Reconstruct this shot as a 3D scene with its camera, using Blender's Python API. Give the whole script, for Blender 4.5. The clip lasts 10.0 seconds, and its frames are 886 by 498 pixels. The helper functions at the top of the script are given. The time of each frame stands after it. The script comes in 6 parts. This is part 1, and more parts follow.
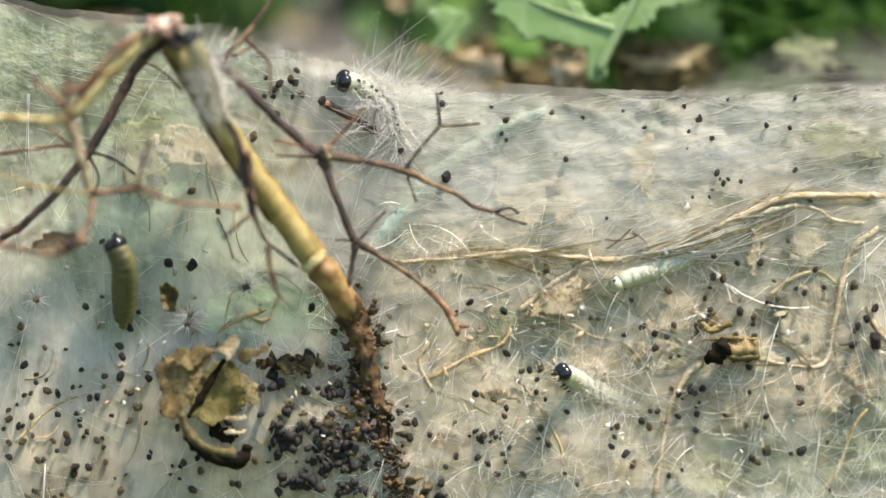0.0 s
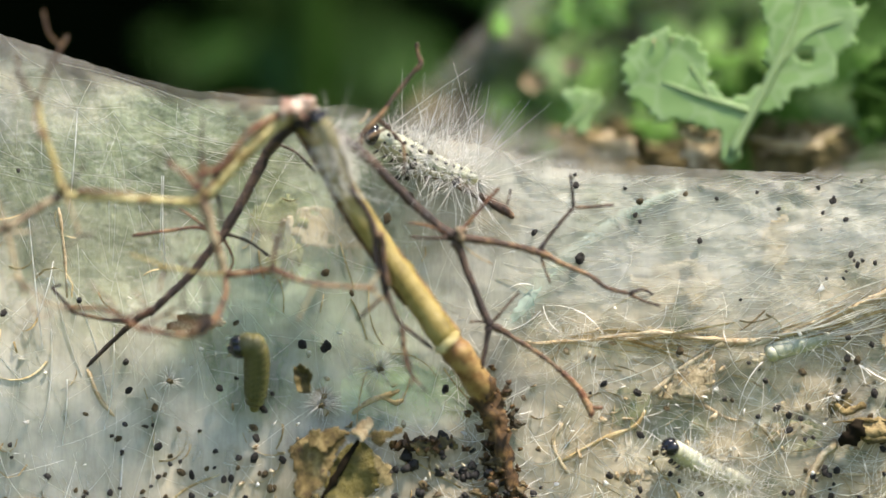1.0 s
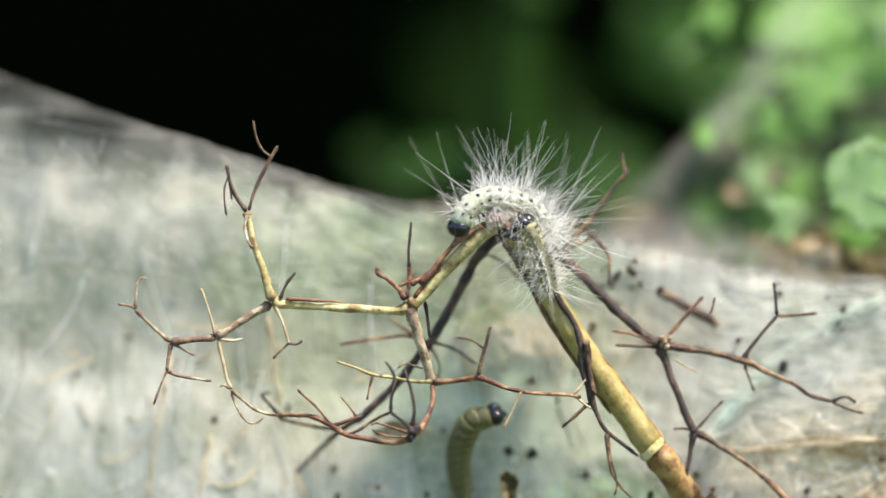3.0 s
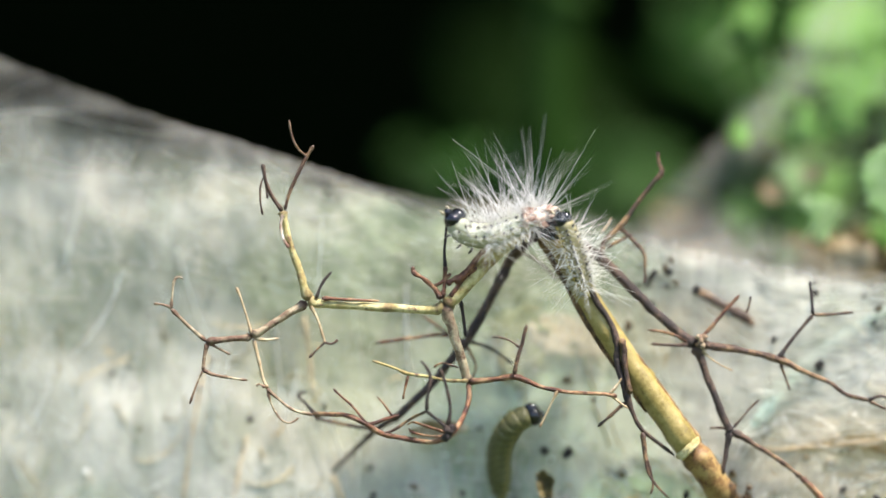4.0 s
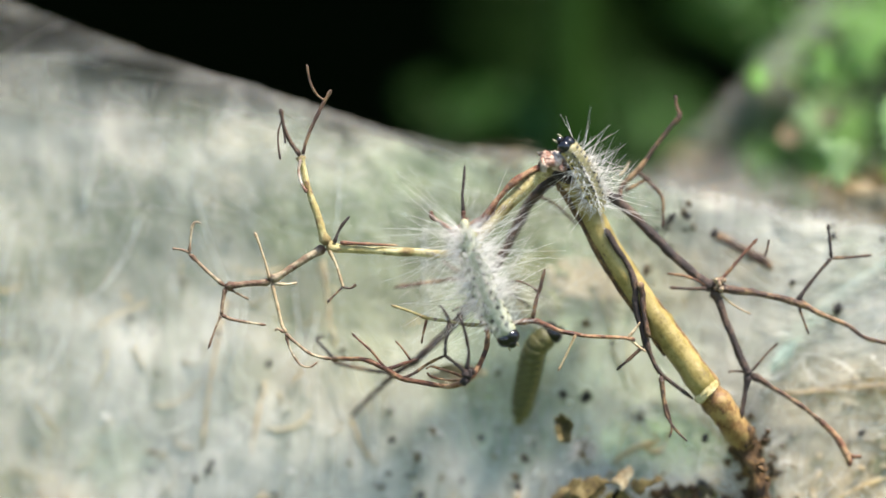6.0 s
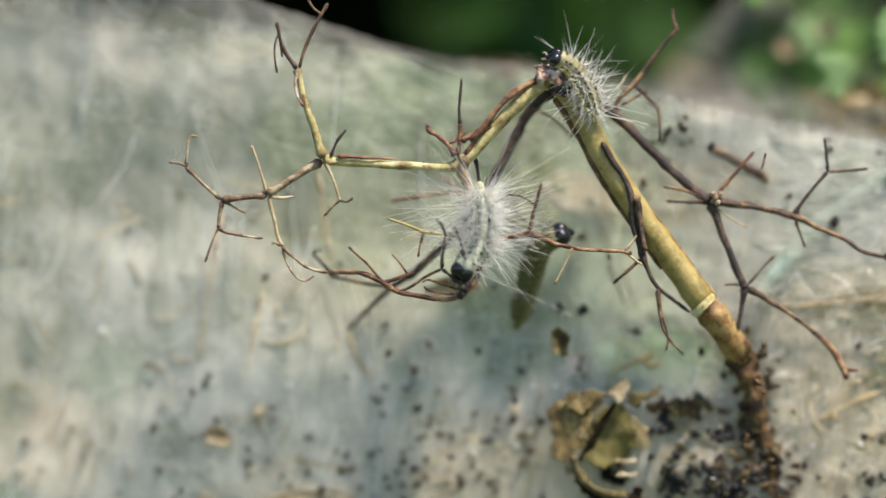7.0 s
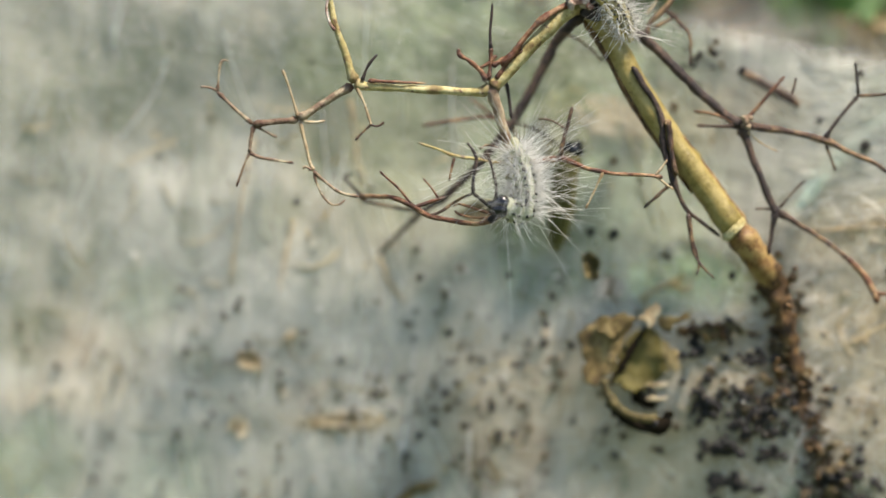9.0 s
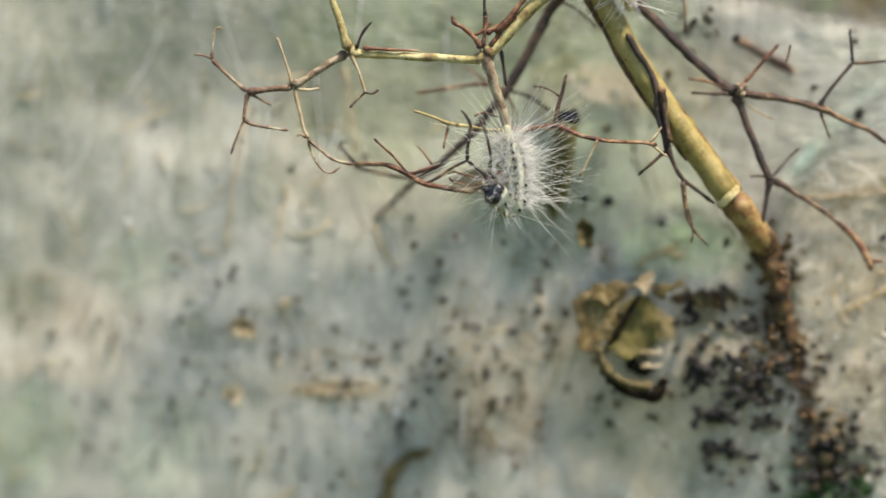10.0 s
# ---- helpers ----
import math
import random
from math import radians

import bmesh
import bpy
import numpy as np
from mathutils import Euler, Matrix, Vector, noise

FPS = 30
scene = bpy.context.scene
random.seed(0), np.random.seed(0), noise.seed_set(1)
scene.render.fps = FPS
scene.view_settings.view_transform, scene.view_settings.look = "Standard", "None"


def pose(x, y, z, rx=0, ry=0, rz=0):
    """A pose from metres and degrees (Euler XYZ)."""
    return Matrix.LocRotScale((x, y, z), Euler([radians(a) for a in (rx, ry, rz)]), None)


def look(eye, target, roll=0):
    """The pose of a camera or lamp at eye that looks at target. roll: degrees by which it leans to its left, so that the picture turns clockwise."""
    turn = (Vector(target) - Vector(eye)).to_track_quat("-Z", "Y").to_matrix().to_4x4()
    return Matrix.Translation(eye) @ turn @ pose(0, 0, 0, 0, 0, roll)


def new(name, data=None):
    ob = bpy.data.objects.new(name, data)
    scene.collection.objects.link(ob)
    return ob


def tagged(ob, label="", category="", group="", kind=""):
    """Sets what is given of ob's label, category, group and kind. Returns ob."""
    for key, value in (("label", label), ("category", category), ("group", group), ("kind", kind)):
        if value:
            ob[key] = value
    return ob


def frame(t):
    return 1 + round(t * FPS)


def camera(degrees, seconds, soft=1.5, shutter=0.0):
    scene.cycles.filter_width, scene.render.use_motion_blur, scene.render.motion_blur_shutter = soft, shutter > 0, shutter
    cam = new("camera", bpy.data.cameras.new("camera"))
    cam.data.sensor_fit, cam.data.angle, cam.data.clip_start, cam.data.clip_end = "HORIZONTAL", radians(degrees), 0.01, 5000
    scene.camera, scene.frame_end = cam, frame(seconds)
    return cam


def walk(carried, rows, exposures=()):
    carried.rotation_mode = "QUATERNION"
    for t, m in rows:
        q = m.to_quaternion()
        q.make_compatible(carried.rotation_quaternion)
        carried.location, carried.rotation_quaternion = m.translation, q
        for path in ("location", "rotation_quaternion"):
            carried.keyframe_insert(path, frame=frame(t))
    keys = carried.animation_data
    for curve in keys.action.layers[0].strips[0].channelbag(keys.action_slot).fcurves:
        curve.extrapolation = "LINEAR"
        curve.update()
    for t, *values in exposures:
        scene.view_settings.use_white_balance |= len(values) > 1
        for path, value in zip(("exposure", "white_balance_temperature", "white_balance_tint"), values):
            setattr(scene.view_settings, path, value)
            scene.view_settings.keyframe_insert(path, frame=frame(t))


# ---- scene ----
# Fall webworm caterpillars on a dried flower stalk in their silk tent.
cam = camera(9.0, 10.0, soft=1.5)

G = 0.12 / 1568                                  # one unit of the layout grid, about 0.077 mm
DIST = 0.06 / math.tan(radians(4.5))             # from the lens to the plane of the front twigs
HIGH = 1.25                                      # height of the stalk above the ground


def spot(u, v, d=0.0):
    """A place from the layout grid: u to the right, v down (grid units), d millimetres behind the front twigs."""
    k = G * (DIST + d / 1000) / DIST
    return Vector(((u - 784) * k, d / 1000, HIGH + (441 - v) * k))


# seconds, millimetres forward, yaw, pitch, roll in degrees
ROWS = [
    (0.0, 9.0, -4.106, -1.717, -0.255),
    (0.5, 9.0, -3.500, -1.314, -0.260),
    (1.0, 9.0, -2.746, -0.892, -0.205),
    (1.5, 9.0, -1.973, -0.470, -0.267),
    (1.7, 7.6, -1.721, -0.317, -0.266),
    (2.0, 3.4, -1.347, -0.088, -0.265),
    (2.1, 2.4, -1.250, -0.037, -0.248),
    (2.2, 1.5, -1.158, 0.014, -0.232),
    (2.4, 0.3, -0.974, 0.115, -0.199),
    (2.5, 0.0, -0.882, 0.166, -0.182),
    (2.7, 0.0, -0.755, 0.212, -0.182),
    (3.8, 0.0, -0.365, 0.201, -0.147),
    (4.0, 0.0, -0.267, 0.201, -0.147),
    (4.5, 0.0, -0.062, 0.218, -0.025),
    (5.0, 0.0, 0.020, 0.198, 0.083),
    (5.5, 0.0, 0.000, 0.000, 0.000),
    (5.7, 0.0, -0.035, -0.127, 0.000),
    (6.8, 0.0, -0.128, -1.098, 0.022),
    (7.0, -0.2, -0.117, -1.248, 0.022),
    (7.5, -0.6, -0.046, -1.519, 0.023),
    (8.0, -1.1, 0.074, -1.662, 0.035),
    (8.5, -1.5, 0.182, -1.828, 0.023),
    (9.0, -1.5, 0.198, -2.016, 0.051),
    (9.5, -1.5, 0.172, -2.183, 0.009),
    (10.0, -1.5, 0.140, -2.347, 0.076),
]
walk(cam, [(t, pose(0, s / 1000 - DIST, HIGH, 90 + p, r, y)) for t, s, y, p, r in ROWS],
     [(0.0, 1.04, 6500, 10), (1.7, 1.0, 6500, 10), (2.7, 1.26, 6200, 10), (5.7, 1.28, 6150, 10), (6.8, 0.84, 6300, 10), (8.5, 0.76, 6450, 10), (10.0, 0.76, 6500, 10)])
cam.data.dof.use_dof = True
cam.data.dof.focus_distance = DIST + 0.0002
cam.data.dof.aperture_fstop = 2.8

# ---- light ----
SUN_TURN, SUN_HIGH = radians(47), radians(64)
world = bpy.data.worlds.new("sky")
scene.world = world
world.use_nodes = True
wn = world.node_tree.nodes
sky = wn.new("ShaderNodeTexSky")
sky.sky_type, sky.sun_disc, sky.sun_elevation = "NISHITA", False, SUN_HIGH
sky.sun_rotation = math.pi - SUN_TURN
world.node_tree.links.new(sky.outputs[0], wn["Background"].inputs[0])
wn["Background"].inputs[1].default_value = 0.125
sun = new("sun", bpy.data.lights.new("sun", "SUN"))
sun.data.energy, sun.data.angle, sun.data.color = 5.0, radians(6), (1.0, 0.87, 0.72)
sun.matrix_world = look((math.sin(SUN_TURN) * 3, -math.cos(SUN_TURN) * 3, HIGH + 3 * math.tan(SUN_HIGH)), (0, 0, HIGH))


# ---- materials ----
def shader(name, rough=0.6, spec=0.4):
    m = bpy.data.materials.new(name)
    m.use_nodes = True
    b = m.node_tree.nodes["Principled BSDF"]
    b.inputs["Roughness"].default_value = rough
    b.inputs["Specular IOR Level"].default_value = spec
    return m, m.node_tree.nodes, m.node_tree.links, b


def coords(n, l, stretch=(1, 1, 1)):
    tc, mp = n.new("ShaderNodeTexCoord"), n.new("ShaderNodeMapping")
    mp.inputs["Scale"].default_value = stretch
    l.new(tc.outputs["Object"], mp.inputs[0])
    return mp.outputs[0]


def noise_of(n, l, vec, scale, detail=4.0, rough=0.55):
    t = n.new("ShaderNodeTexNoise")
    t.inputs["Scale"].default_value, t.inputs["Detail"].default_value, t.inputs["Roughness"].default_value = scale, detail, rough
    l.new(vec, t.inputs["Vector"])
    return t.outputs["Fac"]


def ramp(n, l, fac, stops):
    r = n.new("ShaderNodeValToRGB")
    while len(r.color_ramp.elements) < len(stops):
        r.color_ramp.elements.new(0.5)
    for e, (p, c) in zip(r.color_ramp.elements, stops):
        e.position, e.color = p, (*c, 1)
    l.new(fac, r.inputs[0])
    return r.outputs[0]


def blend(n, l, fac, a, b, mode="MIX"):
    x = n.new("ShaderNodeMix")
    x.data_type, x.blend_type = "RGBA", mode
    for sock, val in ((x.inputs[0], fac), (x.inputs[6], a), (x.inputs[7], b)):
        if isinstance(val, (int, float)):
            sock.default_value = val
        elif isinstance(val, tuple):
            sock.default_value = (*val, 1)
        else:
            l.new(val, sock)
    return x.outputs[2]


def relief(n, l, b, fac, depth, strength=0.6):
    bp = n.new("ShaderNodeBump")
    bp.inputs["Distance"].default_value, bp.inputs["Strength"].default_value = depth, strength
    l.new(fac, bp.inputs["Height"])
    l.new(bp.outputs[0], b.inputs["Normal"])


def bark(name, stops, patch, rough=0.55, grain=900, wear=0.45, ridge=0.9):
    """Dry plant skin: colour in streaks, darker patches, fine ridges."""
    m, n, l, b = shader(name, rough, 0.45)
    v = coords(n, l)
    geo, vary = n.new("ShaderNodeNewGeometry"), n.new("ShaderNodeMath")
    vary.operation = "MULTIPLY_ADD"
    l.new(geo.outputs["Random Per Island"], vary.inputs[0])
    vary.inputs[1].default_value = 0.16
    l.new(noise_of(n, l, v, 420, 6, 0.7), vary.inputs[2])
    c = ramp(n, l, vary.outputs[0], [(0.58 + (p - 0.5) * 0.7, q) for p, q in stops])
    spots = ramp(n, l, noise_of(n, l, v, 900, 5, 0.7), [(0.5 + wear * 0.1, (0, 0, 0)), (0.62 + wear * 0.1, (1, 1, 1))])
    c = blend(n, l, spots, c, patch)
    at = n.new("ShaderNodeAttribute")
    at.attribute_name = "node"
    c = blend(n, l, at.outputs["Fac"], c, tuple(x * 0.8 for x in patch))
    l.new(c, b.inputs["Base Color"])
    relief(n, l, b, noise_of(n, l, v, grain * 2, 5, 0.7), 0.00035, ridge)
    return m


M_YELLOW = bark("yellow_stalk", [(0.3, (0.17, 0.105, 0.035)), (0.5, (0.40, 0.33, 0.12)), (0.68, (0.60, 0.53, 0.27))], (0.11, 0.05, 0.025))
M_STEM = bark("olive_stalk", [(0.3, (0.13, 0.098, 0.024)), (0.52, (0.235, 0.182, 0.048)), (0.72, (0.34, 0.27, 0.095))], (0.12, 0.072, 0.022), 0.4, wear=0.9, ridge=0.35)
M_FOOT = bark("red_brown_stem_foot", [(0.3, (0.085, 0.036, 0.012)), (0.52, (0.19, 0.10, 0.03)), (0.72, (0.34, 0.23, 0.085))], (0.09, 0.035, 0.014), 0.45, wear=0.4, ridge=0.5)
M_RED = bark("red_brown_twig", [(0.32, (0.045, 0.017, 0.011)), (0.48, (0.16, 0.060, 0.027)), (0.66, (0.36, 0.22, 0.11))], (0.05, 0.02, 0.014), 0.4)
M_DARK = bark("dark_twig", [(0.3, (0.014, 0.010, 0.010)), (0.55, (0.034, 0.021, 0.018)), (0.72, (0.11, 0.068, 0.045))], (0.017, 0.011, 0.01), 0.6)
M_BROWN = bark("brown_twig", [(0.32, (0.028, 0.015, 0.011)), (0.5, (0.08, 0.041, 0.024)), (0.68, (0.28, 0.175, 0.085))], (0.03, 0.016, 0.012), 0.4)
M_PALE = bark("pale_twig", [(0.3, (0.36, 0.26, 0.14)), (0.55, (0.52, 0.42, 0.26)), (0.75, (0.62, 0.54, 0.38))], (0.26, 0.15, 0.07))
M_WOOD = bark("woody_base", [(0.3, (0.025, 0.014, 0.006)), (0.5, (0.085, 0.044, 0.014)), (0.7, (0.21, 0.125, 0.045))], (0.022, 0.015, 0.01), 0.8, 500, 0.1)
M_KNOB = bark("torn_pith", [(0.36, (0.26, 0.14, 0.10)), (0.5, (0.58, 0.45, 0.36)), (0.66, (0.78, 0.70, 0.60))], (0.14, 0.06, 0.04), 0.8)
M_TAN = bark("tan_twig", [(0.32, (0.10, 0.045, 0.026)), (0.48, (0.23, 0.155, 0.095)), (0.66, (0.46, 0.385, 0.25))], (0.09, 0.035, 0.02))
M_VEIN = bark("dry_vein", [(0.3, (0.27, 0.19, 0.075)), (0.52, (0.46, 0.36, 0.18)), (0.7, (0.62, 0.53, 0.33))], (0.22, 0.14, 0.05), 0.8)
M_SCRAP = bark("dead_leaf", [(0.3, (0.22, 0.155, 0.075)), (0.5, (0.46, 0.375, 0.235)), (0.7, (0.66, 0.58, 0.42))], (0.16, 0.10, 0.045), 0.85)
M_PAPER = bark("papery_leaf", [(0.3, (0.36, 0.30, 0.18)), (0.5, (0.52, 0.45, 0.30)), (0.7, (0.64, 0.57, 0.42))], (0.30, 0.23, 0.11), 0.85, wear=0.8)
M_OLIVE = bark("dull_green_leaf", [(0.3, (0.17, 0.20, 0.09)), (0.5, (0.28, 0.31, 0.15)), (0.7, (0.42, 0.43, 0.26))], (0.12, 0.11, 0.05), 0.85)
M_CURL = bark("rotting_leaf", [(0.34, (0.045, 0.034, 0.008)), (0.5, (0.095, 0.074, 0.018)), (0.68, (0.18, 0.135, 0.042))], (0.026, 0.017, 0.006), 0.6, wear=0.9)
M_CRUST = bark("golden_brown_leaf", [(0.3, (0.075, 0.05, 0.015)), (0.5, (0.16, 0.115, 0.038)), (0.7, (0.34, 0.26, 0.12))], (0.06, 0.035, 0.012), 0.8)
M_BLADE = bark("olive_rotting_blade", [(0.3, (0.09, 0.075, 0.011)), (0.6, (0.14, 0.115, 0.019)), (0.8, (0.19, 0.15, 0.035))], (0.05, 0.038, 0.008), 0.5, wear=1.4)
M_PELLET = bark("frass", [(0.3, (0.010, 0.009, 0.009)), (0.6, (0.022, 0.019, 0.018)), (0.8, (0.055, 0.045, 0.034))], (0.013, 0.011, 0.010), 0.7)
M_CRUMB = bark("brown_frass", [(0.3, (0.04, 0.028, 0.011)), (0.55, (0.09, 0.063, 0.025)), (0.75, (0.19, 0.145, 0.065))], (0.018, 0.012, 0.008), 0.6)


def plain(name, col, rough, spec=0.5, trans=0.0):
    m, n, l, b = shader(name, rough, spec)
    c = ramp(n, l, noise_of(n, l, coords(n, l), 700, 3), [(0.3, tuple(x * 0.75 for x in col)), (0.7, tuple(min(1, x * 1.2) for x in col))])
    l.new(c, b.inputs["Base Color"])
    if trans:
        t, mx = n.new("ShaderNodeBsdfTranslucent"), n.new("ShaderNodeMixShader")
        l.new(c, t.inputs[0])
        mx.inputs[0].default_value = trans
        l.new(b.outputs[0], mx.inputs[1])
        l.new(t.outputs[0], mx.inputs[2])
        l.new(mx.outputs[0], n["Material Output"].inputs[0])
    return m


M_HEAD = plain("black_head", (0.006, 0.006, 0.008), 0.16, 0.6)
# near black painting the shade in openings and seams; also colours one rolled rim
M_HOLLOW = plain("hollow_and_seam_shade", (0.012, 0.009, 0.005), 0.9, 0.1)
M_HAIR = plain("white_hair", (0.92, 0.91, 0.87), 0.35, 0.5, 0.7)
M_SPOT = plain("dark_wart", (0.018, 0.016, 0.016), 0.5)
M_LEG = plain("proleg", (0.42, 0.38, 0.24), 0.5, 0.5, 0.2)
M_DLEG = plain("dark_leg", (0.03, 0.025, 0.025), 0.4)
M_SILK = plain("silk", (0.84, 0.83, 0.79), 0.4, 0.5, 0.4)
M_RIB = plain("pale_midrib", (0.50, 0.60, 0.50), 0.6, 0.3, 0.2)


def skin(name, back, side, belly, dark):
    """Caterpillar skin: dorsal colour, a paler flank stripe and a belly, in the segment's own space."""
    m, n, l, b = shader(name, 0.5, 0.4)
    tc, sp = n.new("ShaderNodeTexCoord"), n.new("ShaderNodeSeparateXYZ")
    l.new(tc.outputs["Object"], sp.inputs[0])
    mr = n.new("ShaderNodeMapRange")
    mr.inputs["From Min"].default_value, mr.inputs["From Max"].default_value = -0.0022, 0.0022
    l.new(sp.outputs["Z"], mr.inputs["Value"])
    c = ramp(n, l, mr.outputs[0], [(0.0, belly), (0.36, belly), (0.46, side), (0.60, side), (0.70, back), (1.0, back)])
    mott = ramp(n, l, noise_of(n, l, tc.outputs["Object"], 1500, 4, 0.65), [(0.42, (0, 0, 0)), (0.66, (1, 1, 1))])
    c = blend(n, l, mott, c, dark)
    l.new(c, b.inputs["Base Color"])
    b.inputs["Subsurface Weight"].default_value = 0.15
    b.inputs["Subsurface Radius"].default_value = (0.001, 0.001, 0.0006)
    relief(n, l, b, noise_of(n, l, tc.outputs["Object"], 2600, 3), 0.0002, 0.5)
    return m


M_SKIN_A = skin("pale_skin", (0.37, 0.39, 0.30), (0.42, 0.40, 0.22), (0.34, 0.33, 0.24), (0.25, 0.27, 0.19))
M_SKIN_B = skin("yellow_lined_skin", (0.30, 0.27, 0.13), (0.60, 0.47, 0.12), (0.40, 0.37, 0.25), (0.14, 0.13, 0.09))
M_SKIN_C = skin("olive_skin", (0.10, 0.097, 0.034), (0.19, 0.17, 0.057), (0.115, 0.107, 0.04), (0.058, 0.056, 0.02))
M_SKIN_D = skin("whitish_skin", (0.47, 0.48, 0.38), (0.44, 0.43, 0.24), (0.38, 0.38, 0.27), (0.36, 0.38, 0.28))


def leaf_mat(name, low, high, vein, trans=0.35, spec=0.35):
    m, n, l, b = shader(name, 0.5, spec)
    v = coords(n, l)
    c = ramp(n, l, noise_of(n, l, v, 60, 5), [(0.35, low), (0.65, high)])
    w = n.new("ShaderNodeTexVoronoi")
    w.feature, w.inputs["Scale"].default_value = "DISTANCE_TO_EDGE", 260
    l.new(v, w.inputs["Vector"])
    c = blend(n, l, ramp(n, l, w.outputs["Distance"], [(0.0, (0.6, 0.6, 0.6)), (0.12, (0, 0, 0))]), c, vein)
    l.new(c, b.inputs["Base Color"])
    t, mx = n.new("ShaderNodeBsdfTranslucent"), n.new("ShaderNodeMixShader")
    l.new(c, t.inputs[0])
    mx.inputs[0].default_value = trans
    l.new(b.outputs[0], mx.inputs[1])
    l.new(t.outputs[0], mx.inputs[2])
    l.new(mx.outputs[0], n["Material Output"].inputs[0])
    relief(n, l, b, w.outputs["Distance"], 0.0003, 0.4)
    return m


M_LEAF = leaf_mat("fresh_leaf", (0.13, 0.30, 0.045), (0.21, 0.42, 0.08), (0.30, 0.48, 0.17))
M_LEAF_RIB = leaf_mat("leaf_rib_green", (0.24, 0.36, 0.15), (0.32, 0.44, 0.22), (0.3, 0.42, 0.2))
# two greens darkened in the colour itself to stand for shade
M_SHOOT = leaf_mat("shoot_painted_shade", (0.016, 0.042, 0.006), (0.026, 0.060, 0.009), (0.024, 0.055, 0.009), 0.1, 0.05)
M_SHOOT_FAR = leaf_mat("far_shoot_painted_shade", (0.013, 0.034, 0.005), (0.020, 0.047, 0.007), (0.018, 0.042, 0.006), 0.1, 0.05)
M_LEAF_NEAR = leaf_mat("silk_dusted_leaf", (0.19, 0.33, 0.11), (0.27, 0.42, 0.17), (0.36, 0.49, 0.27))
# dark copy of the leaf green, with shade put into its colour
M_LEAF_SHADE = leaf_mat("leaf_painted_shade", (0.022, 0.07, 0.010), (0.042, 0.105, 0.017), (0.06, 0.13, 0.03), 0.35, 0.1)


def web_mat():
    """Matted silk over leaf remains: green leaf below where the silk is thin, cream scraps, whitish matted fibre."""
    m, n, l, b = shader("matted_silk", 0.65, 0.3)
    v = coords(n, l)
    vs = coords(n, l, (1, 1, 0.35))
    vh = coords(n, l, (0.3, 1, 1))
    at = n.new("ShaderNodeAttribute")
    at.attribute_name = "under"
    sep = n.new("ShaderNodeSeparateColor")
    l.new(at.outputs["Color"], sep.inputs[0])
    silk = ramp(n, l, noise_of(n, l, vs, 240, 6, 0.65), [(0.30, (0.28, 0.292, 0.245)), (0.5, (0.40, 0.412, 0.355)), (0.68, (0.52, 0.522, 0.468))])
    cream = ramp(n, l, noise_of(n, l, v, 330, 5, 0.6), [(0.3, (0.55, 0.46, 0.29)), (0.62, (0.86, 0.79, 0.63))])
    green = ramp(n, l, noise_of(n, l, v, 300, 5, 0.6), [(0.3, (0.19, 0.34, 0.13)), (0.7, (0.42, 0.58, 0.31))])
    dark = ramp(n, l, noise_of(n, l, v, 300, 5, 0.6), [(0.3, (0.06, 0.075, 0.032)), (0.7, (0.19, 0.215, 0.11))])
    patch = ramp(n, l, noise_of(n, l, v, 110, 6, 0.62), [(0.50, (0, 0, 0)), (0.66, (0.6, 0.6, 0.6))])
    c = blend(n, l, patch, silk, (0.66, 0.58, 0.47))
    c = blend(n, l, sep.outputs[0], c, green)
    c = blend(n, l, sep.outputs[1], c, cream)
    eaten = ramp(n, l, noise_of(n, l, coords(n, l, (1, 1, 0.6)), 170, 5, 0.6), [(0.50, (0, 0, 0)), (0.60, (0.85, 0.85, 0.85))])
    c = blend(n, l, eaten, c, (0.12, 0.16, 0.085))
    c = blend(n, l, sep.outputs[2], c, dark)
    hair = ramp(n, l, noise_of(n, l, vh, 1500, 4, 0.7), [(0.55, (0, 0, 0)), (0.72, (0.45, 0.45, 0.45))])
    c = blend(n, l, hair, c, (0.78, 0.77, 0.72))
    wob = n.new("ShaderNodeVectorMath")
    wob.operation = "ADD"
    wn_ = n.new("ShaderNodeTexNoise")
    wn_.inputs["Scale"].default_value = 260
    sc = n.new("ShaderNodeVectorMath")
    sc.operation = "SCALE"
    sc.inputs["Scale"].default_value = 0.006
    l.new(v, wn_.inputs["Vector"])
    l.new(wn_.outputs["Color"], sc.inputs[0])
    l.new(v, wob.inputs[0])
    l.new(sc.outputs[0], wob.inputs[1])
    for size, edge, k in ((330, 0.035, 0.14), (800, 0.05, 0.12)):
        net = n.new("ShaderNodeTexVoronoi")
        net.feature, net.inputs["Scale"].default_value = "DISTANCE_TO_EDGE", size
        l.new(wob.outputs[0], net.inputs["Vector"])
        c = blend(n, l, ramp(n, l, net.outputs["Distance"], [(0.0, (k, k, k)), (edge, (0, 0, 0))]), c, (0.80, 0.79, 0.74))
    pits = ramp(n, l, noise_of(n, l, v, 620, 5, 0.7), [(0.30, (0.6, 0.6, 0.6)), (0.44, (0, 0, 0))])
    c = blend(n, l, pits, c, (0.20, 0.20, 0.15))
    l.new(c, b.inputs["Base Color"])
    relief(n, l, b, noise_of(n, l, v, 900, 5, 0.65), 0.0006, 0.6)
    clear, mx = n.new("ShaderNodeBsdfTransparent"), n.new("ShaderNodeMixShader")
    l.new(at.outputs["Alpha"], mx.inputs[0])
    l.new(clear.outputs[0], mx.inputs[1])
    l.new(b.outputs[0], mx.inputs[2])
    l.new(mx.outputs[0], n["Material Output"].inputs[0])
    return m


M_WEB = web_mat()


